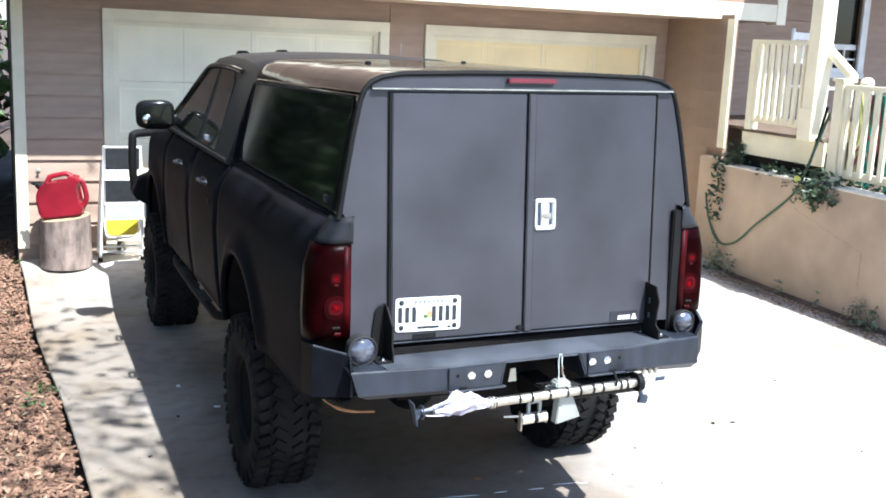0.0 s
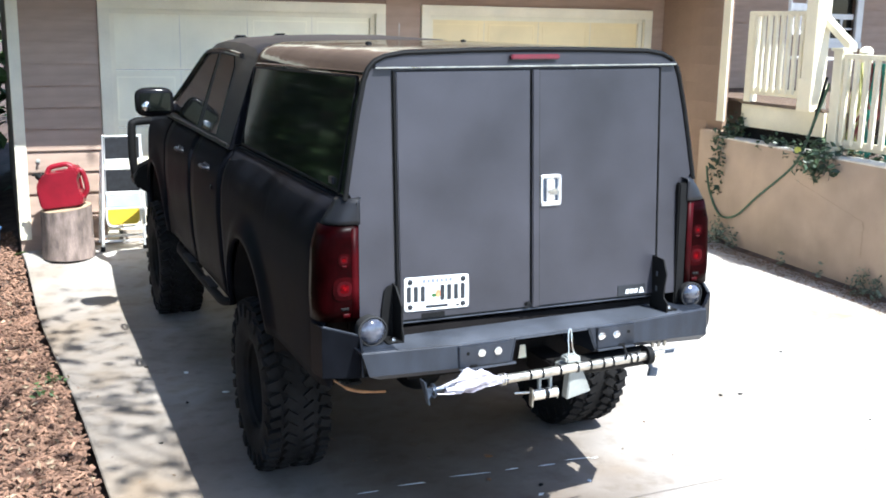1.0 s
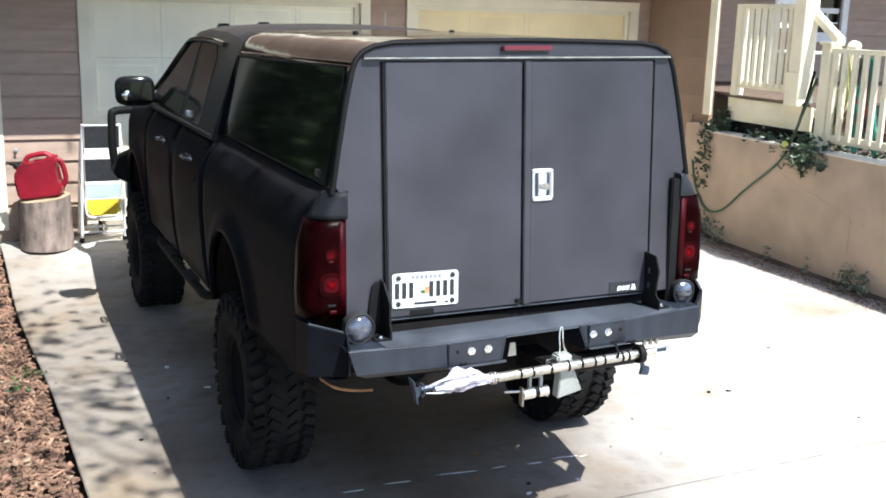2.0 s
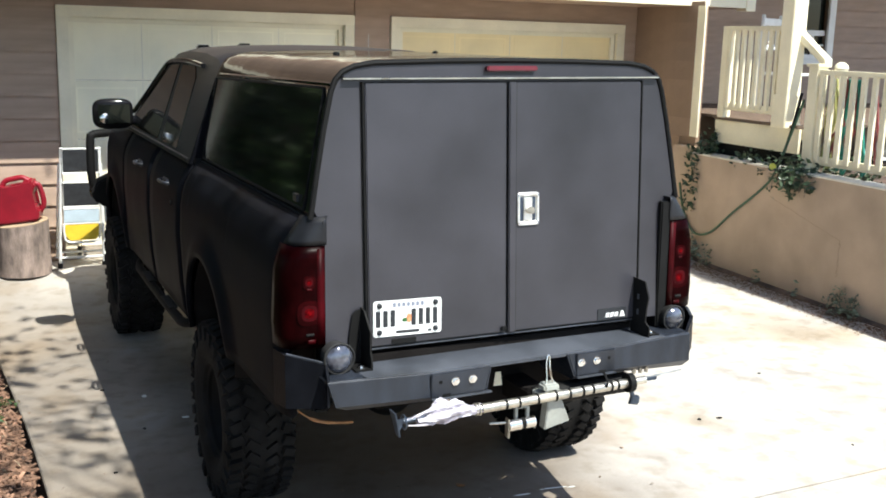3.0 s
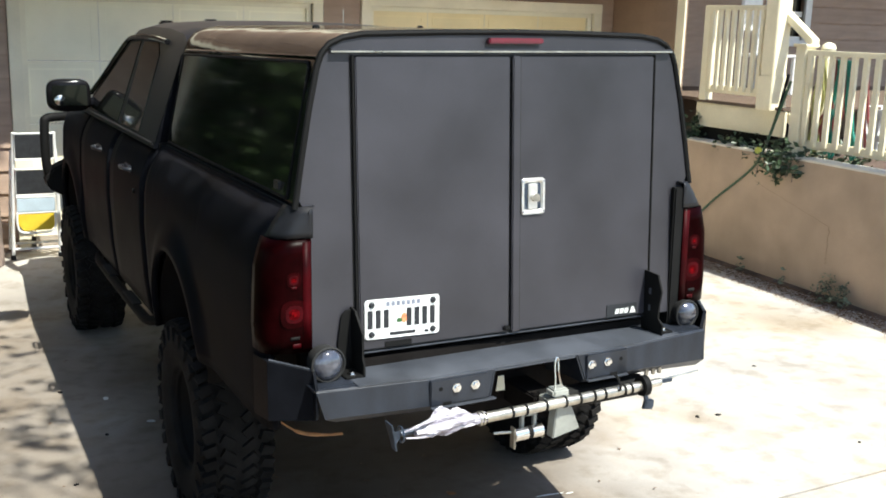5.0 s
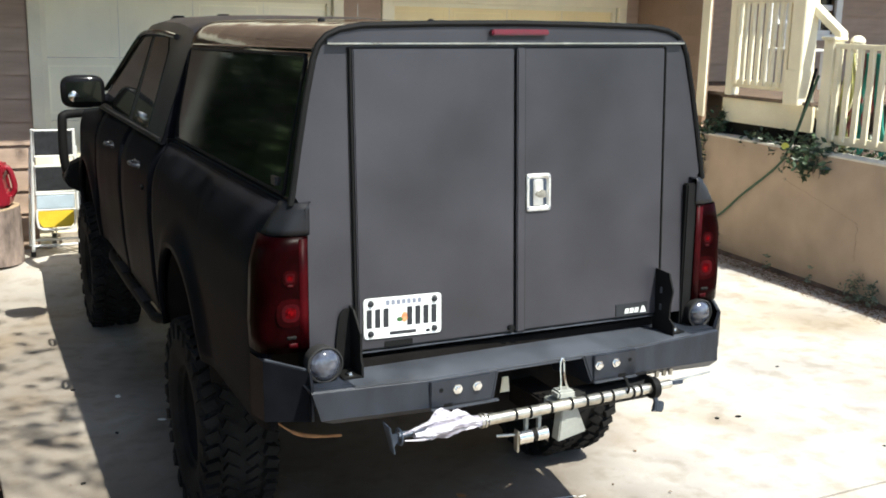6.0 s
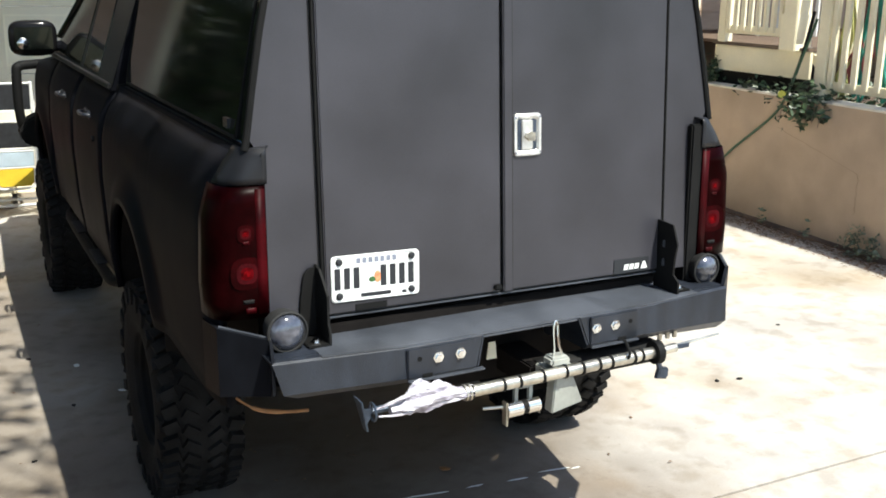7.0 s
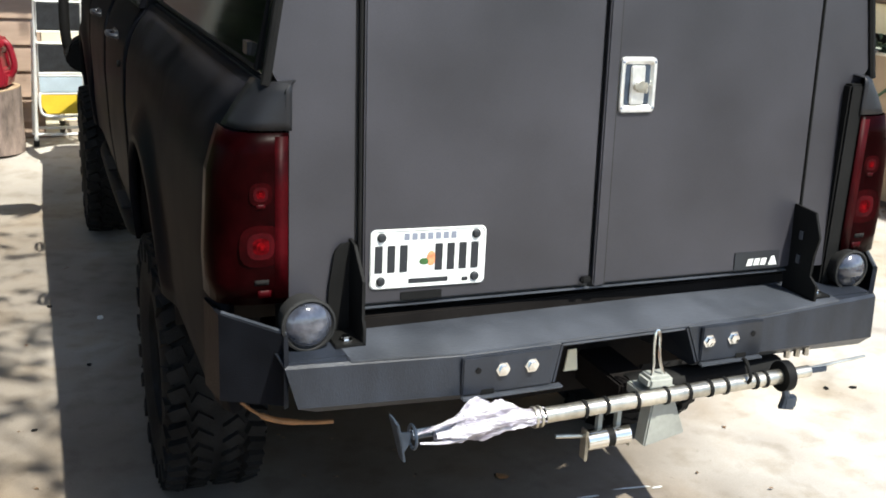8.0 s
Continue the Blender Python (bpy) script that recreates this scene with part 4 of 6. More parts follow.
prism(bm, [(0.552, -0.024, 0.032), (0.582, -0.024, 0.032), (0.572, -0.024, 0.058), (0.562, -0.024, 0.058)], (0, -0.001, 0))
on_doors("badge_marking", bm, M["plate"], bd)
# side windows, one long tinted pane a side in a rubber frame
for s in (-1, 1):
    def wx(z):
        return outer_x(z) * 0.997
    out = [(0.115, 1.735), (2.00, 1.735), (2.00, 1.80), (1.95, 2.175), (0.135, 2.208), (0.115, 2.19)]
    bm = bmesh.new()
    prism(bm, [(s * (wx(z) + 0.007), y, z) for y, z in out], (s * -0.012, 0, 0))
    pane = part("side_window", bm, M["side_glass"], topper, "large dark tinted pane")
    fr = bmesh.new()
    tube(fr, [(s * (wx(z) + 0.004), y, z) for y, z in out], 0.007, 6, True)
    part("window_gasket", fr, M["black"], pane)
    part("sticker", boxed(min(s * 0.862, s * 0.876), max(s * 0.862, s * 0.876), 0.19, 0.24, 1.755, 1.785), M["armour"], pane)
    dr = bmesh.new()
    tube(dr, [(s * (outer_x(2.228) + 0.005), y, 2.230 - 0.018 * y) for y in (0.06, 1.0, 1.95)], 0.007, 6)
    part("gutter", dr, M["topper_dark"], topper)

# ---- number plate, screwed to the left leaf ----
plate = empty("number_plate", TRUCK @ DOORS @ Matrix.Translation((-0.478, -0.0225, 0.130)) @ Matrix.Rotation(math.radians(90), 4, "X") @ Matrix.Rotation(math.radians(-0.9), 4, "Z"))
tagged(plate, "white number plate with dark bars on the topper door", "number plate")
bm = bmesh.new()
w, h, r = 0.1515, 0.0745, 0.014
prism(bm, [(sx * (w - r) + r * math.cos(a), sy * (h - r) + r * math.sin(a), 0) for sx, sy, a0 in ((1, 1, 0), (-1, 1, 90), (-1, -1, 180), (1, -1, 270)) for a in [math.radians(a0 + 15 * k) for k in range(7)]], (0, 0, 0.002))
part("plate_sheet", bm, M["plate"], plate)
bm = bmesh.new()
ring = [(sx * (w - r - 0.003) + r * math.cos(a), sy * (h - r - 0.003) + r * math.sin(a), 0.0025) for sx, sy, a0 in ((1, 1, 0), (-1, 1, 90), (-1, -1, 180), (1, -1, 270)) for a in [math.radians(a0 + 15 * k) for k in range(7)]]
part("rolled_edge", tube(bm, ring, 0.0022, 6, True), M["plate"], plate)
for sx in (-1, 1):
    for sy in (-1, 1):
        b = bmesh.new()
        lathe(b, [(0.0115, 0.002), (0.0115, 0.006), (0.008, 0.010), (0.001, 0.011)], 16, Matrix.Translation((sx * 0.124, sy * 0.055, 0)))
        part("screw_cap", b, M["ink"], plate, "round black screw cap")
for k, x in enumerate((-0.130, -0.098, -0.066, 0.026, 0.058, 0.090, 0.122)):
    b = bmesh.new()
    box(b, x - 0.010, x + 0.010, -0.034, 0.034, 0.0022, 0.0032)
    part("plate_bar", b, M["ink"], plate)
part("peach_mark", lathe(bmesh.new(), [(0.015, 0.002), (0.014, 0.0029), (0.001, 0.003)], 20, Matrix.Translation((0.006, -0.003, 0)) @ Matrix.Diagonal((0.8, 1.3, 1, 1))), M["peach"], plate, "small peach-coloured mark")
part("leaf_mark", lathe(bmesh.new(), [(0.010, 0.002), (0.009, 0.0033), (0.001, 0.0035)], 12, Matrix.Translation((-0.012, -0.010, 0)) @ Matrix.Diagonal((1.3, 0.9, 1, 1))), M["leafink"], plate, "small green mark")
for k in range(7):
    part("heading_bar", boxed(-0.066 + 0.0205 * k, -0.052 + 0.0205 * k, 0.046, 0.063, 0.0022, 0.003), M["ink_grey"], plate)
part("county_bar", boxed(-0.052, 0.052, -0.064, -0.052, 0.0022, 0.003), M["ink"], plate)
part("sticker_bar", boxed(0.090, 0.106, -0.066, -0.056, 0.0022, 0.003), M["ink"], plate)
on_doors("plate_lamp_slot", boxed(-0.55, -0.44, -0.0225, -0.019, 0.022, 0.044, 0.002), M["black"], leaf_l)

# ---- rear bumper ----
bumper = empty("rear_bumper", TRUCK @ Matrix.Translation((0.0, 0.044, -0.010)) @ Matrix.Rotation(radians(2.0), 4, "Z"))
tagged(bumper, "heavy black plate-steel rear bumper bolted to the pickup", "bumper")
A = M["armour"]
SWEEP = 0.45


def bow(x):
    """How far the front of the bumper stands out before its swept ends."""
    return -0.048 * min(1.0, (0.870 - min(abs(x), 0.870)) / (0.870 - SWEEP))


for s in (-1, 1):
    # pressed face: the recess side slopes, the outer end tapers in towards its foot
    top_in, foot_in = (-0.190, -0.216) if s < 0 else (0.186, 0.222)
    b = s * (0.876 if s < 0 else 0.870)
    sec = [(-0.176, 1.116), (-0.184, 1.110), (-0.192, 1.014), (-0.164, 0.990), (0.05, 0.990), (0.05, 1.116)]
    bm = bmesh.new()
    cuts = []
    for u in (0, 1, 2):
        ring = []
        for y, z in sec:
            k = (1.116 - z) / 0.126
            x = (top_in + (foot_in - top_in) * min(1, k * 1.25), s * SWEEP, b - s * (0.03 * min(1, k * 1.2) + (0.05 if k > 0.95 else 0)))[u]
            if s > 0 and u == 2:
                x, z = b + 0.004 - (0.02 if k > 0.95 else 0), z - 0.034 * k
            ring.append(bm.verts.new((x, y + (bow(x) if y < 0 else 0), z)))
        cuts.append(ring)
    for p, q in zip(cuts, cuts[1:]):
        for k in range(6):
            bm.faces.new((p[k], p[(k + 1) % 6], q[(k + 1) % 6], q[k]))
    bm.faces.new(cuts[0])
    bm.faces.new(cuts[2])
    part("face_beam", bm, A, bumper)
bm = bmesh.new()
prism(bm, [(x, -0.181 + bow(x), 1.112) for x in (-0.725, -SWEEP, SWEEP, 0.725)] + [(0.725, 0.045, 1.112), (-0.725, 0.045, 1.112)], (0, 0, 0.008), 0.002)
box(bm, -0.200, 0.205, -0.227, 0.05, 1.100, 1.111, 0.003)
part("top_plate", bm, M["worn_lit_plate"], bumper, "worn flat top plate, painted paler for the sun")
# dark strip painted for the shadow under the door sill
part("rear_lip", boxed(-0.68, 0.68, -0.022, 0.03, 1.116, 1.150, 0.004), M["void"], bumper)
part("gap_filler", boxed(-0.80, 0.80, 0.035, 0.075, 1.05, 1.215), M["void"], bumper)
# dark plate added for the deep shade in and below the recess
bm = bmesh.new()
box(bm, -0.23, 0.23, 0.03, 0.05, 0.84, 1.10)
part("winch_recess", bm, M["void"], bumper)
for s in (-1, 1):
    # chamfered cheek beside the recess
    bm = bmesh.new()
    prism(bm, [((-0.190 if s < 0 else 0.186), -0.231, 1.108), ((-0.212 if s < 0 else 0.220), -0.238, 1.012), ((-0.22 if s < 0 else 0.23), 0.03, 0.97), ((-0.18 if s < 0 else 0.17), 0.03, 1.105)], (s * -0.006, 0, 0))
    part("cheek", bm, A, bumper)
    # wrap-round wing in two facets
    bm = bmesh.new()
    P = [(0.876, -0.182, 1.116, 1.012), (0.858, -0.112, 1.164, 0.985), (0.984, 0.004, 1.186, 0.965), (0.996, 0.12, 1.186, 0.96), (0.95, 0.20, 1.18, 0.96)]
    # right wing runs on out of view, added to widen its ground shadow
    if s > 0:
        P = [(0.870, -0.176, 1.118, 0.975), (0.986, -0.070, 1.150, 1.000), (0.992, -0.024, 1.184, 1.015), (1.036, 0.12, 1.186, 1.045), (1.09, 0.36, 1.180, 1.060)]
    out_t = [bm.verts.new((s * x, y, zt)) for x, y, zt, zb in P]
    out_b = [bm.verts.new((s * x, y, zb)) for x, y, zt, zb in P]
    in_t = [bm.verts.new((s * (x - 0.012), y + 0.006, zt)) for x, y, zt, zb in P]
    in_b = [bm.verts.new((s * (x - 0.012), y + 0.006, zb)) for x, y, zt, zb in P]
    for i in range(4):
        for q in ((out_b, out_t), (out_t, in_t), (in_t, in_b), (in_b, out_b)):
            bm.faces.new((q[0][i], q[0][i + 1], q[1][i + 1], q[1][i]))
    bm.faces.new((out_t[0], out_b[0], in_b[0], in_t[0]))
    bm.faces.new((out_t[4], out_b[4], in_b[4], in_t[4]))
    part("corner_wing", bm, M["shaded_plate"], bumper, smooth=0.3)
    # pale lip along the wing, its lit top edge painted in
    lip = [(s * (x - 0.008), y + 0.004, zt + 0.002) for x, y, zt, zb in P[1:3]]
    part("wing_lip", tube(bmesh.new(), lip, 0.006, 6), M["worn_lit_plate"], bumper)
    # shelf for the lamp
    part("lamp_shelf", boxed(min(s * 0.72, s * 0.86), max(s * 0.72, s * 0.86), -0.165, 0.06, 1.113, 1.119, 0.002), A, bumper)
    # upright slotted bracket with its foot
    bm = bmesh.new()
    x = -0.662 if s < 0 else 0.634
    d = 0.0 if s < 0 else -0.052
    prism(bm, [(x, -0.130 + 1.2 * d, 1.120), (x, -0.130 + 1.2 * d, 1.165), (x, -0.110 + d, 1.185), (x, -0.112 + d, 1.240), (x, -0.126 + d, 1.300), (x, -0.098 + d, 1.366), (x, -0.006 + d, 1.372), (x, -0.006 + d, 1.120)] if s > 0 else [(x, -0.125, 1.120), (x, -0.125, 1.165), (x, -0.112, 1.185), (x, -0.112, 1.275), (x, -0.045, 1.345), (x, -0.006, 1.352), (x, -0.006, 1.120)], (s * 0.008, 0, 0), 0.001)
    # left flange stands in for the bracket's shadow on the rear panel
    if s < 0:
        prism(bm, [(x, -0.020, 1.120), (x + s * 0.066, -0.020, 1.120), (x + s * 0.060, -0.020, 1.24), (x + s * 0.046, -0.018, 1.325), (x + s * 0.030, -0.017, 1.342), (x, -0.017, 1.345)], (0, 0.008, 0), 0.001)
    box(bm, min(x, x + s * 0.075), max(x, x + s * 0.075), -0.125 + d, -0.03 + d, 1.119, 1.127, 0.002)
    br = part("upright_bracket", bm, M["black"], bumper)
    for z in (1.22, 1.29):
        part("slot", boxed(x - 0.004 if s < 0 else x - 0.003, x + 0.003 if s < 0 else x + 0.004, -0.062 + d, -0.050 + d, z - 0.012, z + 0.012), M["worn_lit_plate"], br)
    part("foot_bolt", lathe(bmesh.new(), [(0.018, 0), (0.018, 0.004), (0.011, 0.004), (0.011, 0.012), (0.001, 0.013)], 6, Matrix.Translation((x + s * 0.042, -0.095 + d, 1.127))), M["chrome"], br, "bright bolt head")
    # round work lamp
    bm = bmesh.new()
    lx = -0.798 if s < 0 else 0.842
    lz = 1.181 if s < 0 else 1.167
    LM = Matrix.Translation((lx, -0.078, lz)) @ Matrix.Rotation(math.pi / 2, 4, "X") @ Matrix.Scale(1.0 if s < 0 else 0.92, 4)
    lathe(bm, [(0.02, -0.055), (0.045, -0.05), (0.058, -0.03), (0.062, 0.02), (0.065, 0.024), (0.065, 0.034), (0.060, 0.036), (0.056, 0.030)], 32, LM)
    box(bm, lx - 0.014, lx + 0.014, -0.085, -0.045, 1.116, 1.145, 0.003)
    lamp = part("work_lamp", bm, M["rubber"], bumper, "round black work lamp")
    bm = bmesh.new()
    lathe(bm, [(0.057, 0.026), (0.052, 0.036), (0.040, 0.046), (0.022, 0.053), (0.001, 0.055)], 32, LM)
    part("lamp_lens", bm, M["clear"], lamp, "glossy dark domed lens")
    # jack mount plate with two bright bolts
    a, b = (-0.222 if s < 0 else 0.224), s * 0.442 - 0.020
    bm = bmesh.new()
    box(bm, min(a, b), max(a, b), -0.246, -0.233, 1.013, 1.110, 0.003)
    mp = part("jack_mount", bm, A, bumper)
    part("lip", boxed(min(a, b), max(a, b) if s > 0 else b + (a - b) + 0.03, -0.257, -0.236, 1.003, 1.010, 0.002), M["worn_lit_plate"], mp, "worn grey lower lip with its sunlit edge painted in")
    for x in (0.340, 0.262):
        bb = bmesh.new()
        lathe(bb, [(0.019, 0), (0.019, 0.003), (0.013, 0.004), (0.013, 0.012), (0.001, 0.014)], 6, Matrix.Translation((s * x - 0.017, -0.246, 1.071)) @ Matrix.Rotation(math.pi / 2, 4, "X"))
        part("bolt", bb, M["chrome"], mp, "bright hex bolt")
    part("bolt_hole", rod(bmesh.new(), (s * 0.405 - 0.017, -0.2475, 1.075), (s * 0.405 - 0.017, -0.244, 1.075), 0.008), M["black"], mp)
    part("notch", boxed(s * 0.375 - 0.037, s * 0.375 - 0.003, -0.248, -0.242, 1.012, 1.024), M["black"], mp)
# pale plate added for bright ground seen through a gap
part("recess_marker", prism(bmesh.new(), [(-0.100, -0.105, 0.970), (-0.060, -0.105, 0.970), (-0.067, -0.105, 1.030), (-0.092, -0.105, 1.030)], (0, 0.004, 0)), M["porch"], bumper, "small pale piece standing in for bright ground seen through the recess")
# dark round tube tucked under the right half
bm = bmesh.new()
lathe(bm, [(0.001, 0.0), (0.022, 0.004), (0.038, 0.016), (0.046, 0.036), (0.046, 0.50), (0.040, 0.515), (0.001, 0.52)], 20, Matrix.Translation((0.565, -0.175, 0.925)) @ Matrix.Rotation(-math.pi / 2, 4, "Y"))
part("under_tube", bm, M["black"], bumper, "dull black tube under the bumper")
# small bright bolts under the outer edge
for x in (0.555, 0.590, 0.622):
    part("edge_bolt", rod(bmesh.new(), (x, -0.205, 0.968), (x, -0.205, 0.992), 0.009, 6), M["steel"], bumper, "small bright bolt")
# orange strap under the left corner
bm = bmesh.new()
tube(bm, smooth_path([(-0.930, 0.02, 0.945), (-0.89, 0.0, 0.916), (-0.84, 0.0, 0.892), (-0.77, 0.0, 0.876), (-0.70, 0.0, 0.868)], 5), [0.004] * 6 + [0.008] * 8 + [0.006] * 7, 8)
part("edge_strap", bm, M["orange"], bumper, "faded orange strap along the lower edge")

# receiver hitch with ball mount
hitch = empty("hitch_mount", TRUCK)
tagged(hitch, "grey ball mount in the receiver under the bumper", "hitch")
bm = bmesh.new()
box(bm, 0.02, 0.13, -0.16, 0.3, 0.86, 0.95, 0.006)
part("receiver", bm, M["void"], hitch)
bm = bmesh.new()
prism(bm, [(0.066, -0.245, 0.930), (0.132, -0.245, 0.934), (0.182, -0.235, 0.825), (0.060, -0.235, 0.800)], (0, 0.05, 0), 0.004)
part("drop_plate", bm, M["grey"], hitch, "grey steel drop plate")
part("collar", boxed(0.03, 0.14, -0.24, -0.17, 0.935, 0.965, 0.004), M["grey"], hitch)
bm = bmesh.new()
tube(bm, smooth_path([(0.056, -0.24, 1.0), (0.062, -0.235, 1.035), (0.064, -0.225, 1.085), (0.070, -0.22, 1.118), (0.080, -0.22, 1.112), (0.079, -0.23, 1.065), (0.084, -0.235, 1.03), (0.096, -0.24, 1.0)], 5), 0.0042, 8)
part("spring_clip", bm, M["chrome"], hitch, "bright spring clip")
part("pin_block", boxed(0.040, 0.112, -0.26, -0.20, 0.975, 1.006, 0.008), M["grey"], hitch, "grey steel pin block")
ball = empty("tow_ball", TRUCK @ Matrix.Translation((0.010, 0, -0.006)))
tagged(ball, "chrome tow ball shank hanging beside the ball mount", "tow ball")
bm = bmesh.new()
rod(bm, (-0.125, -0.235, 0.852), (-0.070, -0.235, 0.854), 0.026, 20)
rod(bm, (-0.050, -0.235, 0.855), (-0.005, -0.235, 0.856), 0.026, 20)
part("cylinder", bm, M["chrome"], ball)
part("waist_band", rod(bmesh.new(), (-0.072, -0.235, 0.854), (-0.048, -0.235, 0.855), 0.024, 20), M["black"], ball)
part("end_flange", boxed(-0.131, -0.124, -0.252, -0.218, 0.80, 0.885, 0.003), M["steel"], ball)
part("end_ring", boxed(-0.007, -0.002, -0.25, -0.22, 0.825, 0.865, 0.003), M["steel"], ball)
bm = bmesh.new()
prism(bm, [(x, -0.228, z) for x, z in ((-0.088, 0.872), (-0.088, 0.920), (-0.082, 0.927), (-0.028, 0.927), (-0.022, 0.920), (-0.022, 0.872), (-0.034, 0.872), (-0.034, 0.915), (-0.076, 0.915), (-0.076, 0.872))], (0, 0.016, 0))
part("shackle", bm, M["grey"], ball)
part("pull_pin", rod(bmesh.new(), (-0.20, -0.215, 0.865), (-0.13, -0.225, 0.862), 0.006, 8), M["steel"], ball)

# long-handled jack strapped along the bumper
jack = empty("farm_jack", TRUCK)
tagged(jack, "long steel jack with a white wrapped end strapped under the bumper", "jack")
J0, J1 = Vector((-0.61, -0.262, 0.938)), Vector((0.475, -0.258, 0.966))


def jp(t, dy=0.0, dz=0.0):
    p = J0.lerp(J1, t)
    return (p.x, p.y + dy, p.z + dz)


part("bar", rod(bmesh.new(), jp(0.30), jp(0.985), 0.020, 16), M["steel"], jack, "bright worn steel bar")
part("inner_bar", rod(bmesh.new(), jp(0.02, 0.012, 0), jp(0.32, 0.012, 0), 0.012, 10), M["blue_steel"], jack)
for k, t in enumerate((0.325, 0.43, 0.485, 0.565, 0.645, 0.705, 0.765, 0.81, 0.895, 0.925)):
    part("band", rod(bmesh.new(), jp(t - 0.004), jp(t + 0.004), 0.0232, 16), M["black"], jack)
bm = bmesh.new()
rnd = random.Random(9)
rings = []
N = 48
for i in range(N + 1):
    t = i / N
    c = Vector(jp(0.066 + 0.262 * t))
    up = 0.011 + 0.043 * step(0.10, 0.26, t) * (1 - 0.85 * step(0.50, 0.95, t)) * (1 + 0.25 * noise.noise((t * 11, 4, 1)))
    down = 0.012 + 0.016 * step(0.02, 0.25, t) * (1 - step(0.4, 0.95, t)) * (1 + 0.5 * noise.noise((t * 9, 7, 5)))
    ring = []
    for j in range(28):
        a = 2 * math.pi * j / 28
        fold = 1 + 0.40 * noise.noise((t * 5.0, math.cos(a) * 2.6, math.sin(a) * 2.6)) + 0.22 * noise.noise((t * 14, math.cos(a) * 5, math.sin(a) * 5)) + 0.13 * math.sin(6 * a + t * 5)
        z = math.sin(a) * (up if math.sin(a) > 0 else down) * fold
        ring.append(bm.verts.new(c + Vector((0.006 * noise.noise((t * 9, a, 2)), math.cos(a) * 0.026 * fold, z))))
    rings.append(ring)
for a, b in zip(rings, rings[1:]):
    for j in range(28):
        bm.faces.new((a[j], a[(j + 1) % 28], b[(j + 1) % 28], b[j]))
bm.faces.new(rings[0])
bm.faces.new(rings[-1])
tube(bm, smooth_path([jp(0.02, -0.02, 0.016), jp(0.06, -0.022, 0.026), jp(0.10, -0.018, 0.034), jp(0.15, -0.008, 0.036)], 4), [0.003, 0.003, 0.004, 0.005, 0.006, 0.006, 0.005, 0.007, 0.008, 0.008, 0.008, 0.008, 0.008], 7)
tube(bm, smooth_path([jp(0.03, -0.016, -0.010), jp(0.08, -0.020, -0.016), jp(0.13, -0.012, -0.020), jp(0.20, -0.004, -0.018)], 4), [0.003, 0.003, 0.003, 0.004, 0.004, 0.005, 0.005, 0.005, 0.005, 0.005, 0.005, 0.005, 0.005], 7)
part("plastic_wrap", bm, M["plastic_bag"], jack, "crumpled white plastic wrap", smooth=1.2)
for t in (0.305, 0.318):
    part("cable_tie", rod(bmesh.new(), jp(t - 0.003), jp(t + 0.003), 0.027, 14), M["steel"], jack)
bm = bmesh.new()
prism(bm, [(-0.640, -0.292, 0.990), (-0.640, -0.230, 0.990), (-0.616, -0.246, 0.884), (-0.616, -0.278, 0.884)], (0.007, 0, 0), 0.002)
prism(bm, [(-0.630, -0.268, 0.957), (-0.590, -0.268, 0.952), (-0.596, -0.268, 0.930), (-0.615, -0.268, 0.898)], (0, 0.008, 0), 0.001)
tube(bm, [(-0.590, -0.262 + 0.028 * math.cos(q), 0.940 + 0.028 * math.sin(q)) for q in [math.pi * k / 8 for k in range(16)]], 0.004, 6, True)
part("foot_plate", bm, M["blue_steel"], jack, "blued steel foot plate")
part("socket_ring", lathe(bmesh.new(), [(0.024, -0.014), (0.041, -0.014), (0.041, 0.012), (0.024, 0.012)], 24, Matrix.Translation(jp(0.985)) @ Matrix.Rotation(math.pi / 2, 4, "Y")), M["black"], jack)
bm = bmesh.new()
rod(bm, jp(0.99), jp(1.06, 0, 0.002), 0.016, 12)
rod(bm, jp(1.03, 0.004, 0.004), (0.735, -0.25, 0.988), 0.006, 8, 0.004)
part("handle_rod", bm, M["steel"], jack)
bm = bmesh.new()
box(bm, 0.54, 0.60, -0.262, -0.246, 0.962, 0.978, 0.003)
part("wing_nut", bm, M["blue_steel"], jack)
bm = bmesh.new()
tube(bm, [(0.47, -0.25, 0.94), (0.485, -0.25, 0.90), (0.475, -0.25, 0.87), (0.505, -0.25, 0.865), (0.51, -0.25, 0.89)], 0.011, 8)
box(bm, 0.475, 0.515, -0.262, -0.240, 0.865, 0.90, 0.004)
part("hook", bm, M["blue_steel"], jack)
bm = bmesh.new()
tube(bm, smooth_path([(0.335, -0.235, 1.02), (0.338, -0.25, 1.015), (0.33, -0.284, 0.985), (0.33, -0.265, 0.962), (0.33, -0.24, 0.97)], 4), 0.005, 6)
part("strap", bm, M["black"], jack)

# ---- house ----
WALL_Y, OVER_Y, OVER_Z, LAP = 6.8, 5.8, 2.815, 0.208


def wall_with_openings(name, x0, x1, z0, z1, y0, y1, holes, mat):
    """A wall slab along x, cut by rectangular openings (x0, x1, z0, z1)."""
    xs = sorted({x0, x1, *[h[0] for h in holes], *[h[1] for h in holes]})
    bm = bmesh.new()
    for a, b in zip(xs, xs[1:]):
        zs, z = [], z0
        for h in sorted([h for h in holes if h[0] <= a and h[1] >= b], key=lambda h: h[2]):
            if h[2] > z:
                zs.append((z, h[2]))
            z = h[3]
        if z < z1:
            zs.append((z, z1))
        for p, q in zs:
            box(bm, a, b, y0, y1, p, q)
    bmesh.ops.remove_doubles(bm, verts=bm.verts, dist=0.0005)
    return part(name, bm, mat)


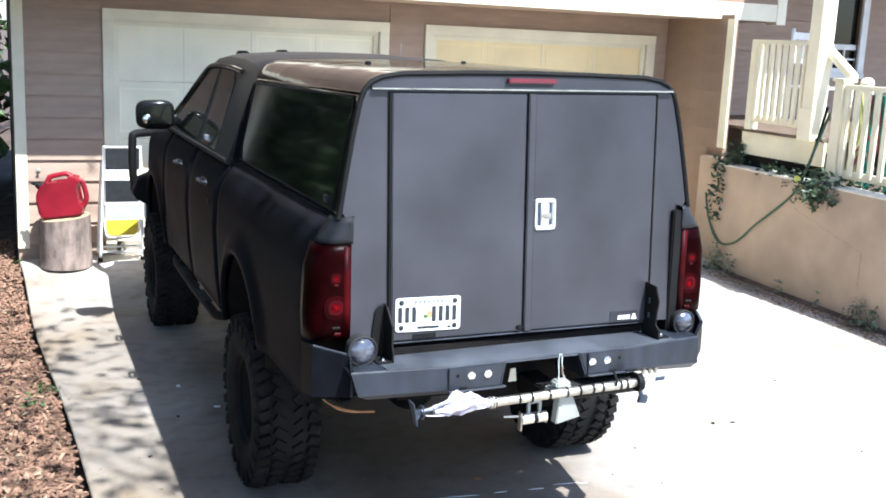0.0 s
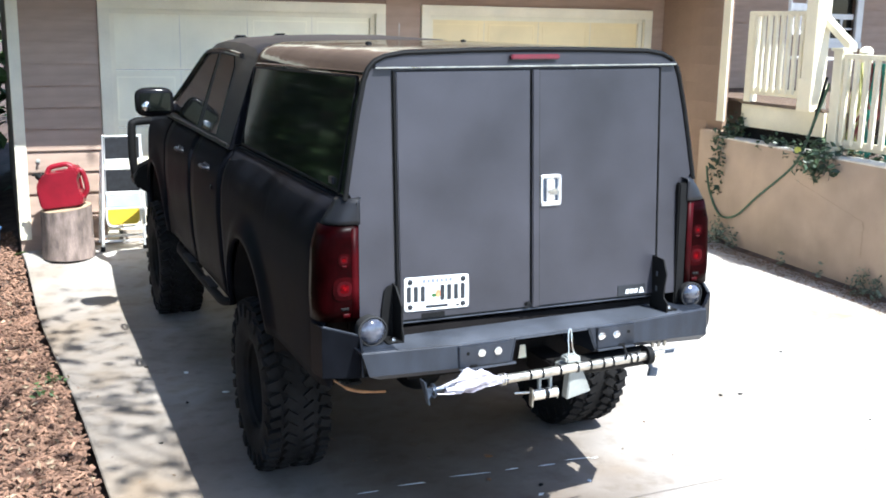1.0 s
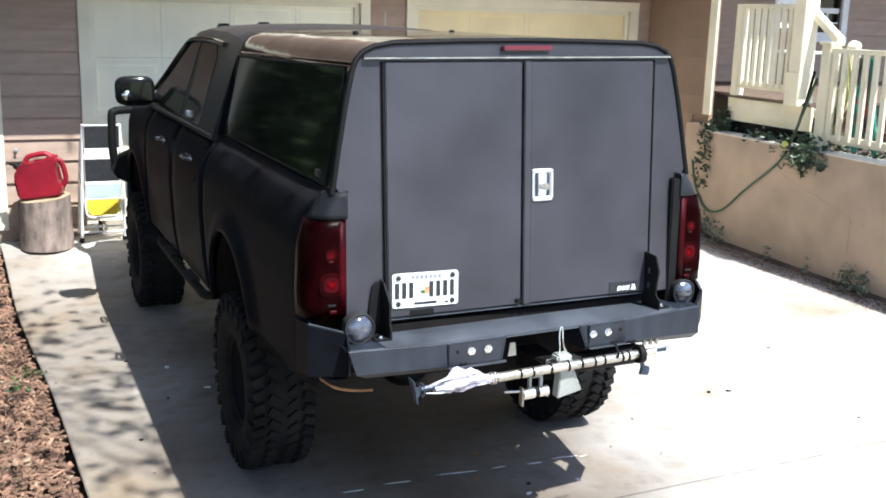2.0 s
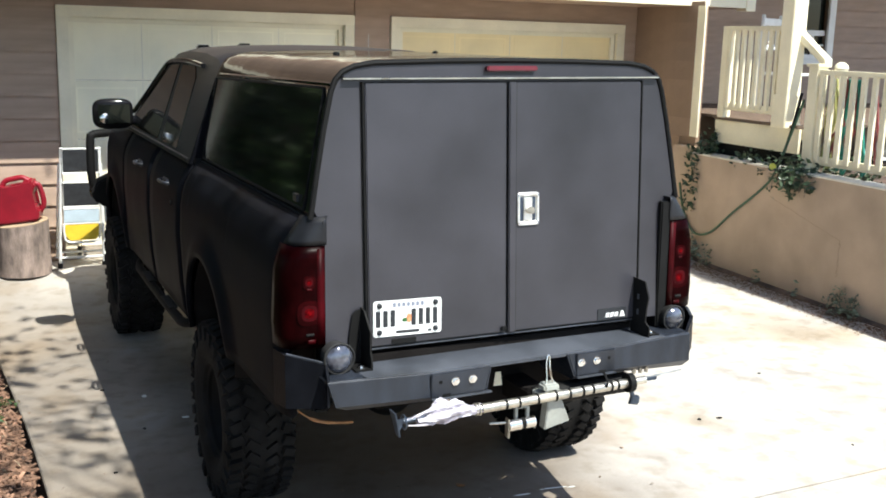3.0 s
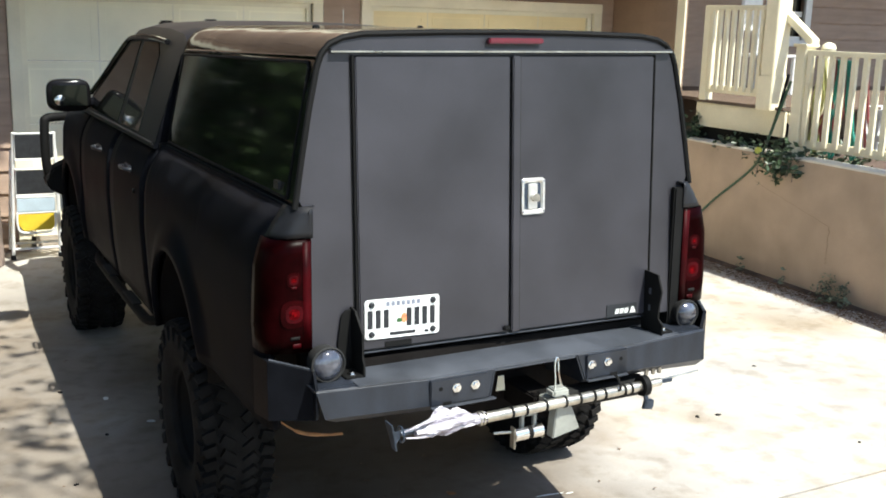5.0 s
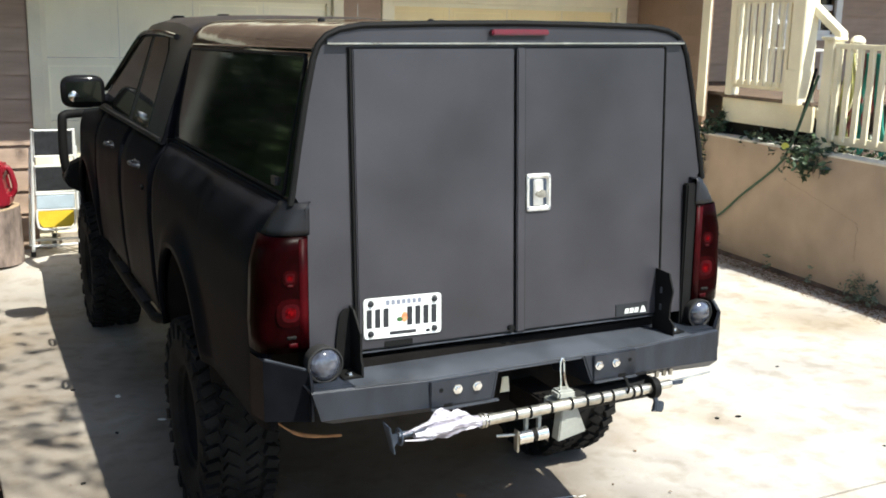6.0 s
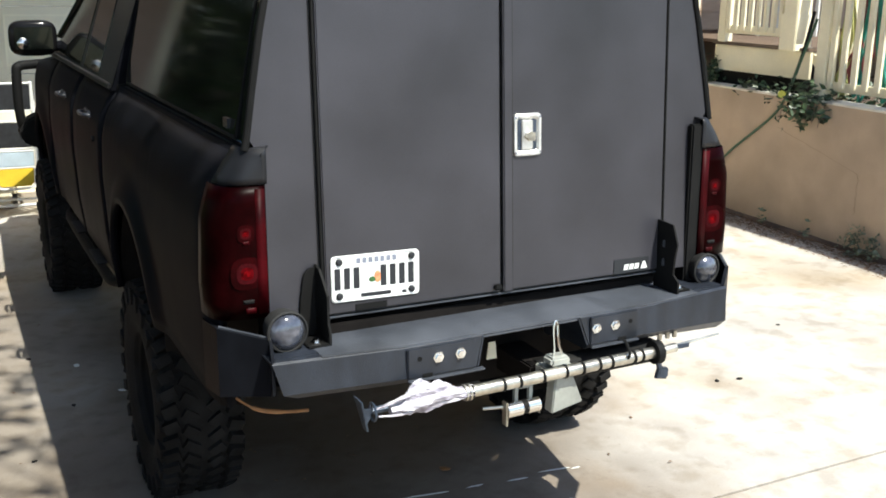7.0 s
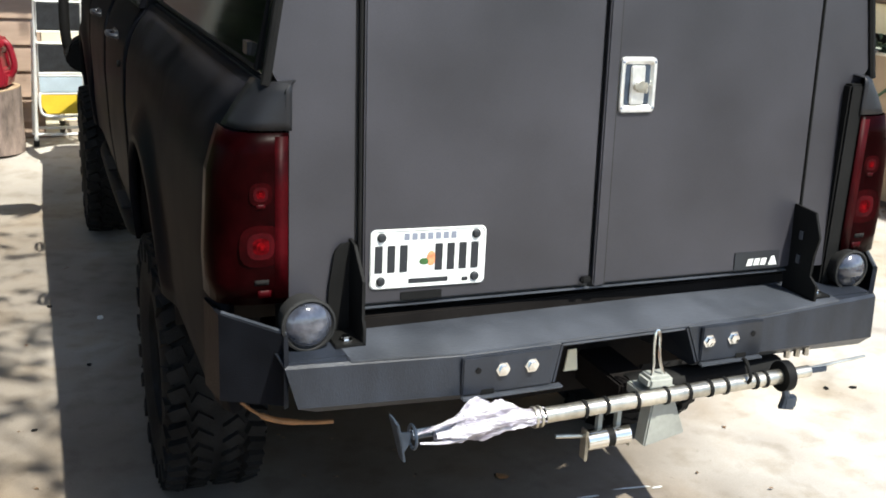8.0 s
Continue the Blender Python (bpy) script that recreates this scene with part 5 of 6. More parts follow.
G1, G2, HEAD = (-1.16, 1.575), (2.20, 4.945), 2.50
wall_n = wall_with_openings("wall_north", -2.08, 5.30, 0.02, 3.0, WALL_Y + 0.02, WALL_Y + 0.16, [(G1[0], G1[1], 0.0, HEAD), (G2[0], G2[1], 0.0, HEAD)], M["siding"])
tagged(wall_n, "taupe lap-sided house wall round two garage doors", "wall", kind="structure")

board_meshes = {}


def board(parent, x0, x1, z, y, mat="siding", lap=LAP, along="x", proud=0.029):
    """One lap-siding board, thicker at its lower edge, set against a wall."""
    L = round(x1 - x0, 3)
    key = (L, mat, lap)
    if key not in board_meshes:
        bm = bmesh.new()
        sec = [(0.0, 0.004), (-proud, 0.0), (-proud, 0.006), (-0.006, lap + 0.014), (0.0, lap + 0.014)]
        prism(bm, [(0, a, b) for a, b in sec], (L, 0, 0))
        board_meshes[key] = mesh_of("siding_board", bm, M[mat])
    m = Matrix.Translation((x0, y, z)) if along == "x" else Matrix.Translation((y, -x0, z)) @ Matrix.Rotation(-math.pi / 2, 4, "Z")
    return share("siding_board", board_meshes[key], parent, m)


z = 0.30
while z < OVER_Z - 0.02:
    board(wall_n, -1.98, -1.27, z, WALL_Y + 0.02)
    if z > HEAD + 0.09:
        board(wall_n, -1.27, 2.0, z, WALL_Y + 0.02)
        board(wall_n, 2.0, 5.06, z, WALL_Y + 0.02)
    else:
        board(wall_n, 1.69, 2.085, z, WALL_Y + 0.02)
    z += LAP
for x0, x1, y0, y1, zb in ((-2.085, -1.98, WALL_Y - 0.012, WALL_Y + 0.17, 0.26), (5.218, 5.243, 5.53, 5.66, 1.40)):
    cb = part("corner_board", boxed(x0, x1, y0, y1, zb, OVER_Z, 0.004), M["trim" if x0 < 0 else "porch"])
    tagged(cb, "cream painted corner board at the house corner", "trim", kind="structure")
found = part("foundation", boxed(-2.06, 5.25, WALL_Y + 0.03, WALL_Y + 0.16, -0.2, 0.30), M["concrete"])
tagged(found, "low concrete foundation under the siding", "foundation", kind="structure")
# side wall on the left and the return behind the planter
side = part("wall_west", boxed(-2.08, -1.94, WALL_Y + 0.16, 14, -0.2, 5.6), M["siding"])
tagged(side, "taupe side wall of the house", "wall", kind="structure")


def garage_door(name, x0, x1, mat, label):
    """Sectional door: four sections of raised-frame panels, with jamb stops and casing."""
    d = empty(name)
    tagged(d, label, "garage door", kind="structure")
    zb = ground_z((x0 + x1) / 2, WALL_Y) - 0.01
    hs = (HEAD - 0.02 - zb) / 4
    y = WALL_Y + 0.075
    wp = (x1 - x0) / 4
    for r in range(4):
        z0, z1 = zb + hs * r + 0.003, zb + hs * (r + 1) - 0.003
        sec = part("door_section", boxed(x0 + 0.01, x1 - 0.01, y, y + 0.04, z0, z1, 0.003), mat, d)
        for c in range(4):
            a, b = x0 + wp * c + 0.055, x0 + wp * (c + 1) - 0.055
            p, q = z0 + 0.065, z1 - 0.065
            bm = bmesh.new()
            # moulded frame and raised field
            for e in ((a, b, p, p + 0.016), (a, b, q - 0.016, q), (a, a + 0.016, p + 0.016, q - 0.016), (b - 0.016, b, p + 0.016, q - 0.016)):
                box(bm, e[0], e[1], y - 0.005, y + 0.001, e[2], e[3], 0.002)
            part("panel", bm, mat, sec)
        for c in range(1, 4):
            part("stile_groove", boxed(x0 + wp * c - 0.003, x0 + wp * c + 0.003, y - 0.002, y + 0.001, z0, z1), M["coping"], sec)
    cs = empty("garage_casing")
    tagged(cs, "cream painted casing round a garage door", "trim", kind="structure")
    w = 0.105
    part("jamb", boxed(x0 - w, x0, WALL_Y - 0.028, WALL_Y + 0.12, zb, HEAD, 0.004), M["trim"], cs)
    part("jamb", boxed(x1, x1 + w, WALL_Y - 0.028, WALL_Y + 0.12, zb, HEAD, 0.004), M["trim"], cs)
    part("head", boxed(x0 - w, x1 + w, WALL_Y - 0.030, WALL_Y + 0.12, HEAD, HEAD + w, 0.004), M["trim"], cs)
    part("stop", boxed(x0, x0 + 0.05, WALL_Y + 0.03, WALL_Y + 0.075, zb, HEAD - 0.05, 0.003), M["trim"], cs)
    part("stop", boxed(x1 - 0.05, x1, WALL_Y + 0.03, WALL_Y + 0.075, zb, HEAD - 0.05, 0.003), M["trim"], cs)
    part("stop", boxed(x0, x1, WALL_Y + 0.03, WALL_Y + 0.075, HEAD - 0.05, HEAD, 0.003), M["trim"], cs)
    return d


garage_door("door_1", *G1, M["garage"], "off-white panelled sectional garage door behind the truck")
garage_door("door_2", *G2, M["garage_warm"], "warm cream panelled sectional garage door")

# jettied upper floor: soffit, lap-sided front, corner trim, roof
# siding coloured dark to dim its reflection in the topper roof
up = wall_with_openings("wall_upper", -2.5, 6.1, OVER_Z + 0.02, 5.6, OVER_Y + 0.02, OVER_Y + 0.16, [], M["shade_brown"])
tagged(up, "brown lap-sided upper floor jutting out above the garage", "wall", kind="structure")
z = OVER_Z + 0.19
while z < 4.2:
    board(up, -2.4, 5.98, z, OVER_Y + 0.02, "shade_brown")
    z += LAP
sk = part("trim_band", boxed(-2.4, 5.98, OVER_Y - 0.012, OVER_Y + 0.03, OVER_Z, OVER_Z + 0.19, 0.004), M["trim"])
tagged(sk, "cream skirt board along the foot of the upper floor", "trim", kind="structure")
ct = part("corner_board", boxed(5.98, 6.11, OVER_Y - 0.018, OVER_Y + 0.16, OVER_Z - 0.03, 5.6, 0.004), M["trim"])
tagged(ct, "cream painted corner board of the upper floor", "trim", kind="structure")
sof = part("ceiling", boxed(-2.5, 6.1, OVER_Y + 0.03, WALL_Y + 0.02, OVER_Z, OVER_Z + 0.02), M["siding"])
tagged(sof, "taupe painted soffit under the jettied floor", "soffit", kind="structure")
ue = part("wall_upper_end", boxed(6.0, 6.1, OVER_Y + 0.16, 14, OVER_Z, 5.6), M["siding"])
tagged(ue, "taupe end wall of the upper floor", "wall", kind="structure")
roof = part("roof", boxed(-3.0, 14, OVER_Y - 0.5, 14.5, 5.6, 5.75, 0.02), M["roofing"])
tagged(roof, "dark shingled roof of the house", "roof", kind="structure")

# unseen porch roof over the steps, sized to shade the entry wall and skirt
pr = wall_with_openings("porch_roof", 5.80, 14.0, 4.18, 4.36, 4.85, OVER_Y - 0.03, [], M["trim"])
tagged(pr, "cream boarded porch roof over the deck", "porch roof", kind="structure")
pr2 = part("porch_roof_inner", boxed(6.12, 14.0, OVER_Y - 0.028, 7.19, 4.18, 4.36), M["trim"])
tagged(pr2, "cream boarded inner part of the porch roof", "porch roof", kind="structure")

# entry wall behind the deck, with a glazed door
DECK_Z, ENTRY_Y = 1.66, 7.2
W1 = (7.98, 8.56)
entry = wall_with_openings("wall_entry", 5.31, 14.0, 1.0, 5.6, ENTRY_Y, ENTRY_Y + 0.14, [(W1[0], W1[1], 2.22, 4.0)], M["siding"])
tagged(entry, "taupe lap-sided entry wall behind the porch", "wall", kind="structure")
z = DECK_Z
while z < 4.1:
    board(entry, 5.33, W1[0] - 0.11, z, ENTRY_Y)
    board(entry, W1[1] + 0.11, 13.9, z, ENTRY_Y)
    if z + LAP < 2.19:
        board(entry, W1[0] - 0.11, W1[1] + 0.11, z, ENTRY_Y)
    z += LAP
ret = part("wall_return", boxed(5.235, 5.285, 5.562, WALL_Y + 0.019, -0.1, OVER_Z), M["shade_brown"])
tagged(ret, "taupe lap-sided return wall between the garage and the porch, browned for shade", "wall", kind="structure")
rb = part("wall_base", boxed(5.135, 5.31, 5.462, 5.83, -0.1, 1.30, 0.012), M["stucco"])
tagged(rb, "tan stuccoed base under the brown return wall", "wall base", kind="structure")
z = 0.142
while z < OVER_Z - 0.02:
    board(ret, -(WALL_Y + 0.0), -5.562 if z > 1.3 else -5.835, z, 5.235, "shade_brown", along="y", proud=0.014)
    z += LAP
win = empty("window_1")
tagged(win, "white-framed window with small panes on the porch", "window", kind="structure")
a, b = W1
for nm, e in (("window_frame", (a - 0.11, a, 2.24, 4.0)), ("window_frame", (b, b + 0.11, 2.24, 4.0)), ("window_sill", (a - 0.13, b + 0.13, 2.18, 2.26))):
    part(nm, boxed(e[0], e[1], ENTRY_Y - 0.04, ENTRY_Y + 0.02, e[2], e[3], 0.004), M["white_metal"], win)
part("meeting_rail", boxed(a, b, ENTRY_Y + 0.02, ENTRY_Y + 0.06, 2.56, 2.63, 0.003), M["white_metal"], win)
part("lower_rail", boxed(a, b, ENTRY_Y + 0.02, ENTRY_Y + 0.06, 2.26, 2.31, 0.003), M["white_metal"], win)
for k in range(1, 3):
    x = a + (b - a) * k / 3
    part("muntin", boxed(x - 0.012, x + 0.012, ENTRY_Y + 0.025, ENTRY_Y + 0.05, 2.31, 2.56), M["white_metal"], win)
part("muntin", boxed(a, b, ENTRY_Y + 0.026, ENTRY_Y + 0.049, 2.425, 2.447), M["white_metal"], win)
part("pane", boxed(a, b, ENTRY_Y + 0.055, ENTRY_Y + 0.062, 2.26, 4.0), M["glass"], win)

# ---- planter wall and porch ----
def wall_x(y):
    return 5.0 + 0.06 * (y - 3.7)


PT = 1.25
P0, P1 = (wall_x(-4.0), -4.0), (wall_x(5.46), 5.46)
bm = bmesh.new()
prism(bm, [(P0[0], P0[1], -0.3), (P1[0], P1[1], -0.3), (P1[0] + 0.22, P1[1], -0.3), (P0[0] + 0.22, P0[1], -0.3)], (0, 0, PT + 0.3 - 0.012))
planter = part("planter_wall", bm, M["stucco"])
tagged(planter, "tan stuccoed retaining wall beside the drive with an open crack", "retaining wall", kind="structure")
bm = bmesh.new()
prism(bm, [(P1[0], P1[1] - 0.2, -0.3), (P1[0], P1[1], -0.3), (9.0, P1[1], -0.3), (9.0, P1[1] - 0.2, -0.3)], (0, 0, PT + 0.3 - 0.016))
pl2 = part("planter_end", bm, M["stucco"])
tagged(pl2, "tan stuccoed end of the retaining wall", "retaining wall", kind="structure")
bm = bmesh.new()
prism(bm, [(P0[0] - 0.006, P0[1], PT - 0.012), (P1[0] - 0.006, P1[1], PT - 0.012), (P1[0] + 0.23, P1[1], PT - 0.012), (P0[0] + 0.23, P0[1], PT - 0.012)], (0, 0, 0.018), 0.005)
cp = part("coping", bm, M["coping"])
tagged(cp, "pale worn coping on the retaining wall", "coping", kind="structure")
bm = bmesh.new()
rnd = random.Random(12)
pts = []
for k in range(26):
    y = 3.075 + 0.012 * rnd.uniform(-1, 1)
    pts.append((wall_x(y) - 0.0005, y, 0.72 - 0.33 * k / 25))
tube(bm, pts, [0.0012 + 0.0016 * rnd.random() for _ in pts], 4)
pts = [(wall_x(4.08 - 1.0 * k / 18) + 0.0003, 4.08 - 1.0 * k / 18, 0.968 - 0.248 * k / 18 + 0.005 * rnd.uniform(-1, 1)) for k in range(19)]
tube(bm, pts, 0.0014, 4)
part("crack", bm, M["stucco_crack"], planter)
fill = part("planter_soil", boxed(5.12, 14, -4, 5.3, 0.3, PT - 0.05), M["soil"])
tagged(fill, "dark soil bed behind the retaining wall", "soil bed", kind="structure")

deck = empty("porch_deck")
tagged(deck, "cream painted timber porch deck on the soil bed", "deck", kind="structure")
DX = 5.24
DY0, DY1 = 4.10, 5.26
part("fascia", boxed(DX, DX + 0.035, DY0 - 0.1, DY1, 1.385, 1.625, 0.004), M["porch"], deck)
for k in range(9):
    part("deck_board", boxed(DX - 0.03 + 0.145 * k, DX + 0.11 + 0.145 * k, DY0 - 0.1, DY1 if k < 1 else 7.19, DECK_Z - 0.03, DECK_Z, 0.003), M["deck_wood"], deck)
part("skirt", boxed(DX + 0.04, DX + 0.06, DY0 - 0.1, DY1, 1.12, 1.52), M["black"], deck)
part("deck_floor", boxed(DX + 1.3, 13.9, 4.2, 7.19, DECK_Z - 0.05, DECK_Z - 0.004), M["deck_wood"], deck)


def railing(name, x, y0, y1, z0, z1, n, label, half=0.022):
    """Cream rail with square balusters between two rails, running along y."""
    r = empty(name)
    tagged(r, label, "railing")
    part("top_rail", boxed(x - 0.045, x + 0.045, y0, y1, z1 - 0.045, z1, 0.006), M["porch"], r)
    part("bottom_rail", boxed(x - 0.022, x + 0.022, y0, y1, z0, z0 + 0.075, 0.005), M["porch"], r)
    bm = bmesh.new()
    box(bm, -0.018, 0.018, -half, half, 0, z1 - z0 - 0.06, 0.003)
    me = mesh_of("baluster", bm, M["porch"])
    for k in range(n):
        y = y0 + (y1 - y0) * (k + 0.5) / n
        share("baluster", me, r, Matrix.Translation((x - 0.03, y, z0 + 0.03)))
    return r


railing("porch_railing", DX - 0.01, 4.30, 5.10, 1.74, 2.60, 8, "cream painted wooden porch railing with square balusters")
part("end_post", boxed(DX - 0.05, DX + 0.05, 5.08, 5.18, 1.655, 2.60, 0.006), M["porch"], bpy.data.objects["porch_railing"])
RX = 5.16
railing("wall_railing", RX, 0.95, 3.70, 1.33, 2.205, 22, "cream painted wooden railing along the retaining wall", 0.025)
# tall porch column and stair newel
col = empty("porch_column")
tagged(col, "cream square porch column with a base block", "column")
part("shaft", boxed(5.16, 5.33, 4.12, 4.29, 1.66, 4.6, 0.008), M["porch"], col)
part("base_block", boxed(5.145, 5.345, 4.105, 4.305, 1.625, 1.95, 0.008), M["porch"], col)
nw = empty("stair_newel")
tagged(nw, "cream square stair newel post with a flat cap", "post")
part("post", boxed(5.10, 5.23, 3.68, 3.80, 1.22, 2.23, 0.006), M["porch"], nw)
part("cap", boxed(5.08, 5.25, 3.66, 3.82, 2.23, 2.258, 0.006), M["porch"], nw)
sr = empty("stair_handrail")
tagged(sr, "cream sloping stair handrail between column and newel", "handrail")
bm = bmesh.new()
prism(bm, [(5.27, 4.18, 2.49), (5.27, 4.18, 2.57), (5.27, 3.78, 2.30), (5.27, 3.78, 2.22)], (0.09, 0, 0), 0.004)
part("rail", bm, M["porch"], sr)
bm = bmesh.new()
prism(bm, [(5.29, 4.18, 1.62), (5.29, 4.18, 1.72), (5.29, 3.8, 1.48), (5.29, 3.8, 1.38)], (0.05, 0, 0), 0.004)
part("lower_rail", bm, M["porch"], sr)
# knob of the second newel behind
nb = empty("back_newel")
tagged(nb, "white newel post with a round cap behind the railing", "post")
part("post", boxed(5.41, 5.51, 3.71, 3.81, 1.1, 2.16, 0.006), M["porch"], nb)
part("ball_cap", lathe(bmesh.new(), [(0.04, 2.155), (0.035, 2.175), (0.058, 2.19), (0.068, 2.22), (0.058, 2.25), (0.03, 2.272), (0.001, 2.277)], 20, Matrix.Translation((5.46, 3.76, 0))), M["porch"], nb)

# low white slatted rail on the far side of the steps
fr = empty("step_railing")
tagged(fr, "low white slatted railing on the far side of the steps", "railing")
part("top_board", boxed(6.28, 6.32, 2.0, 4.09, 1.55, 1.65, 0.005), M["white_metal"], fr)
part("lower_board", boxed(6.28, 6.32, 2.0, 4.09, 1.345, 1.405, 0.005), M["white_metal"], fr)
slat = mesh_of("slat", boxed(-0.012, 0.012, -0.02, 0.02, 1.20, 1.56, 0.003), M["white_metal"])
for k in range(13):
    share("slat", slat, fr, Matrix.Translation((6.30, 2.08 + 0.16 * k, 0)))
part("top_board", boxed(6.33, 7.9, 4.05, 4.09, 1.55, 1.67, 0.005), M["white_metal"], fr)
part("lower_board", boxed(6.33, 7.9, 4.05, 4.09, 1.29, 1.37, 0.005), M["white_metal"], fr)
slat = mesh_of("slat", boxed(-0.03, 0.03, -0.012, 0.012, 1.30, 1.56, 0.003), M["white_metal"])
for k in range(13):
    share("slat", slat, fr, Matrix.Translation((6.40 + 0.115 * k, 4.07, 0)))

# small dark tap on the siding above the fuel can
tap = part("wall_tap", lathe(bmesh.new(), [(0.022, 0.0), (0.022, 0.006), (0.010, 0.008), (0.010, 0.035), (0.016, 0.04), (0.001, 0.045)], 14, Matrix.Translation((-1.88, WALL_Y - 0.008, 1.035)) @ Matrix.Rotation(math.pi / 2, 4, "X")), M["grey"])
tagged(tap, "small grey metal tap on the lap siding", "tap")

# white chair on the porch
chair = empty("porch_chair", pose(6.58, 5.72, DECK_Z, 0, 0, 25))
tagged(chair, "white slatted chair standing on the porch deck", "chair")
for sx in (-1, 1):
    part("leg", boxed(sx * 0.24 - 0.02, sx * 0.24 + 0.02, -0.24, -0.20, 0, 0.44, 0.005), M["white_metal"], chair)
    part("back_post", boxed(sx * 0.24 - 0.02, sx * 0.24 + 0.02, 0.20, 0.24, 0, 1.10, 0.008), M["white_metal"], chair)
part("seat", boxed(-0.26, 0.26, -0.25, 0.25, 0.42, 0.45, 0.008), M["white_metal"], chair)
part("back_rail", boxed(-0.24, 0.24, 0.205, 0.235, 0.98, 1.06, 0.01), M["white_metal"], chair)
part("back_rail", boxed(-0.24, 0.24, 0.205, 0.235, 0.70, 0.76, 0.01), M["white_metal"], chair)
for k in range(4):
    part("back_slat", boxed(-0.17 + 0.1 * k, -0.13 + 0.1 * k, 0.21, 0.23, 0.75, 0.99, 0.004), M["white_metal"], chair)


# ---- things by the garage ----
stump = empty("log_stump", pose(-1.665, 6.42, ground_z(-1.665, 6.42)))
tagged(stump, "weathered upright log stump on the slab beside the garage", "stump")
bm = bmesh.new()
rings = []
for i in range(9):
    z = 0.475 * i / 8
    lean = 0.13 * i / 8
    rings.append([bm.verts.new(((0.240 - 0.012 * i / 8 + 0.012 * noise.noise((3 * math.cos(a), 3 * math.sin(a), z * 2)) + 0.006 * noise.noise((12 * math.cos(a), 12 * math.sin(a), z))) * math.cos(a),
                                (0.240 - 0.012 * i / 8 + 0.012 * noise.noise((3 * math.cos(a), 3 * math.sin(a), z * 2)) + 0.006 * noise.noise((12 * math.cos(a), 12 * math.sin(a), z))) * math.sin(a), z + lean * 0.228 * math.cos(a))) for a in [2 * math.pi * j / 40 for j in range(40)]])
for a, b in zip(rings, rings[1:]):
    for j in range(40):
        bm.faces.new((a[j], a[(j + 1) % 40], b[(j + 1) % 40], b[j]))
bm.faces.new(rings[0])
part("trunk", bm, M["bark"], stump)
bm = bmesh.new()
lathe(bm, [(0.225, 0.470), (0.226, 0.480), (0.14, 0.484), (0.001, 0.482)], 40)
for v in bm.verts:
    v.co.z += 0.13 * v.co.x
part("cut_face", bm, M["endgrain"], stump)

can = empty("fuel_can", pose(-1.67, 6.40, ground_z(-1.665, 6.42) + 0.492, 0, -7.4, -14))
tagged(can, "bright red plastic fuel can on the log stump", "fuel can")
bm = bmesh.new()
prof = [(-0.205, 0.03), (-0.185, 0.0), (0.165, 0.0), (0.185, 0.03), (0.195, 0.10), (0.15, 0.125), (0.145, 0.26), (0.19, 0.285), (0.185, 0.345), (0.15, 0.375), (0.085, 0.372), (0.070, 0.322), (-0.055, 0.314), (-0.080, 0.350), (-0.13, 0.335), (-0.190, 0.275), (-0.215, 0.20)]
prism(bm, [(x, -0.12, z) for x, z in prof], (0, 0.24, 0), 0.034)
part("tank", bm, M["can"], can)
bm = bmesh.new()
tube(bm, smooth_path([(-0.115, 0, 0.325), (-0.075, 0, 0.378), (0.0, 0, 0.392), (0.08, 0, 0.394), (0.13, 0, 0.36)], 5), 0.024, 10)
part("top_handle", bm, M["can"], can)
bm = bmesh.new()
tube(bm, smooth_path([(0.15, 0, 0.33), (0.20, 0, 0.315), (0.222, 0, 0.24), (0.222, 0, 0.13), (0.17, 0, 0.06)], 5), 0.024, 10)
part("rear_handle", bm, M["can"], can)
bm = bmesh.new()
rod(bm, (-0.16, 0, 0.275), (-0.205, 0, 0.325), 0.032, 14)
rod(bm, (-0.205, 0, 0.325), (-0.25, 0, 0.335), 0.016, 10, 0.010)
part("spout", bm, M["black"], can, "black spout")

lad = empty("step_ladder", pose(-1.145, 6.50, ground_z(-1.14, 6.4) + 0.0, 9, 0, 0))
tagged(lad, "folding white-framed step ladder with black treads leaning beside the garage", "step ladder")
for sx in (-1, 1):
    bm = bmesh.new()
    tube(bm, [(sx * 0.20, -0.02, 0.02), (sx * 0.185, -0.02, 0.55), (sx * 0.165, -0.02, 1.17)], 0.016, 10)
    part("front_leg", bm, M["white_metal"], lad)
    bm = bmesh.new()
    tube(bm, [(sx * 0.215, 0.10, 0.06), (sx * 0.20, 0.06, 0.60), (sx * 0.185, 0.02, 1.0)], 0.013, 10)
    part("back_leg", bm, M["white_metal"], lad)
    part("rubber_foot", rod(bmesh.new(), (sx * 0.20, -0.02, -0.005), (sx * 0.20, -0.02, 0.05), 0.022, 12), M["rubber"], lad)
bm = bmesh.new()
rod(bm, (-0.2, -0.02, 0.10), (0.2, -0.02, 0.10), 0.012, 10)
rod(bm, (-0.2, 0.05, 0.13), (0.2, 0.05, 0.13), 0.012, 10)
part("cross_bar", bm, M["white_metal"], lad)
for z0, z1, mk in ((0.935, 1.165, "tread_black"), (0.61, 0.845, "tread_black"), (0.445, 0.590, "pale_blue")):
    t = part("tread", boxed(-0.155, 0.155, -0.050, -0.030, z0 + 0.012, z1 - 0.012, 0.004), M[mk], lad)
    fr = bmesh.new()
    tube(fr, [(-0.16, -0.040, z0), (0.16, -0.040, z0), (0.16, -0.040, z1), (-0.16, -0.040, z1)], 0.011, 8, True)
    part("tread_frame", fr, M["white_metal"], t)
bm = bmesh.new()
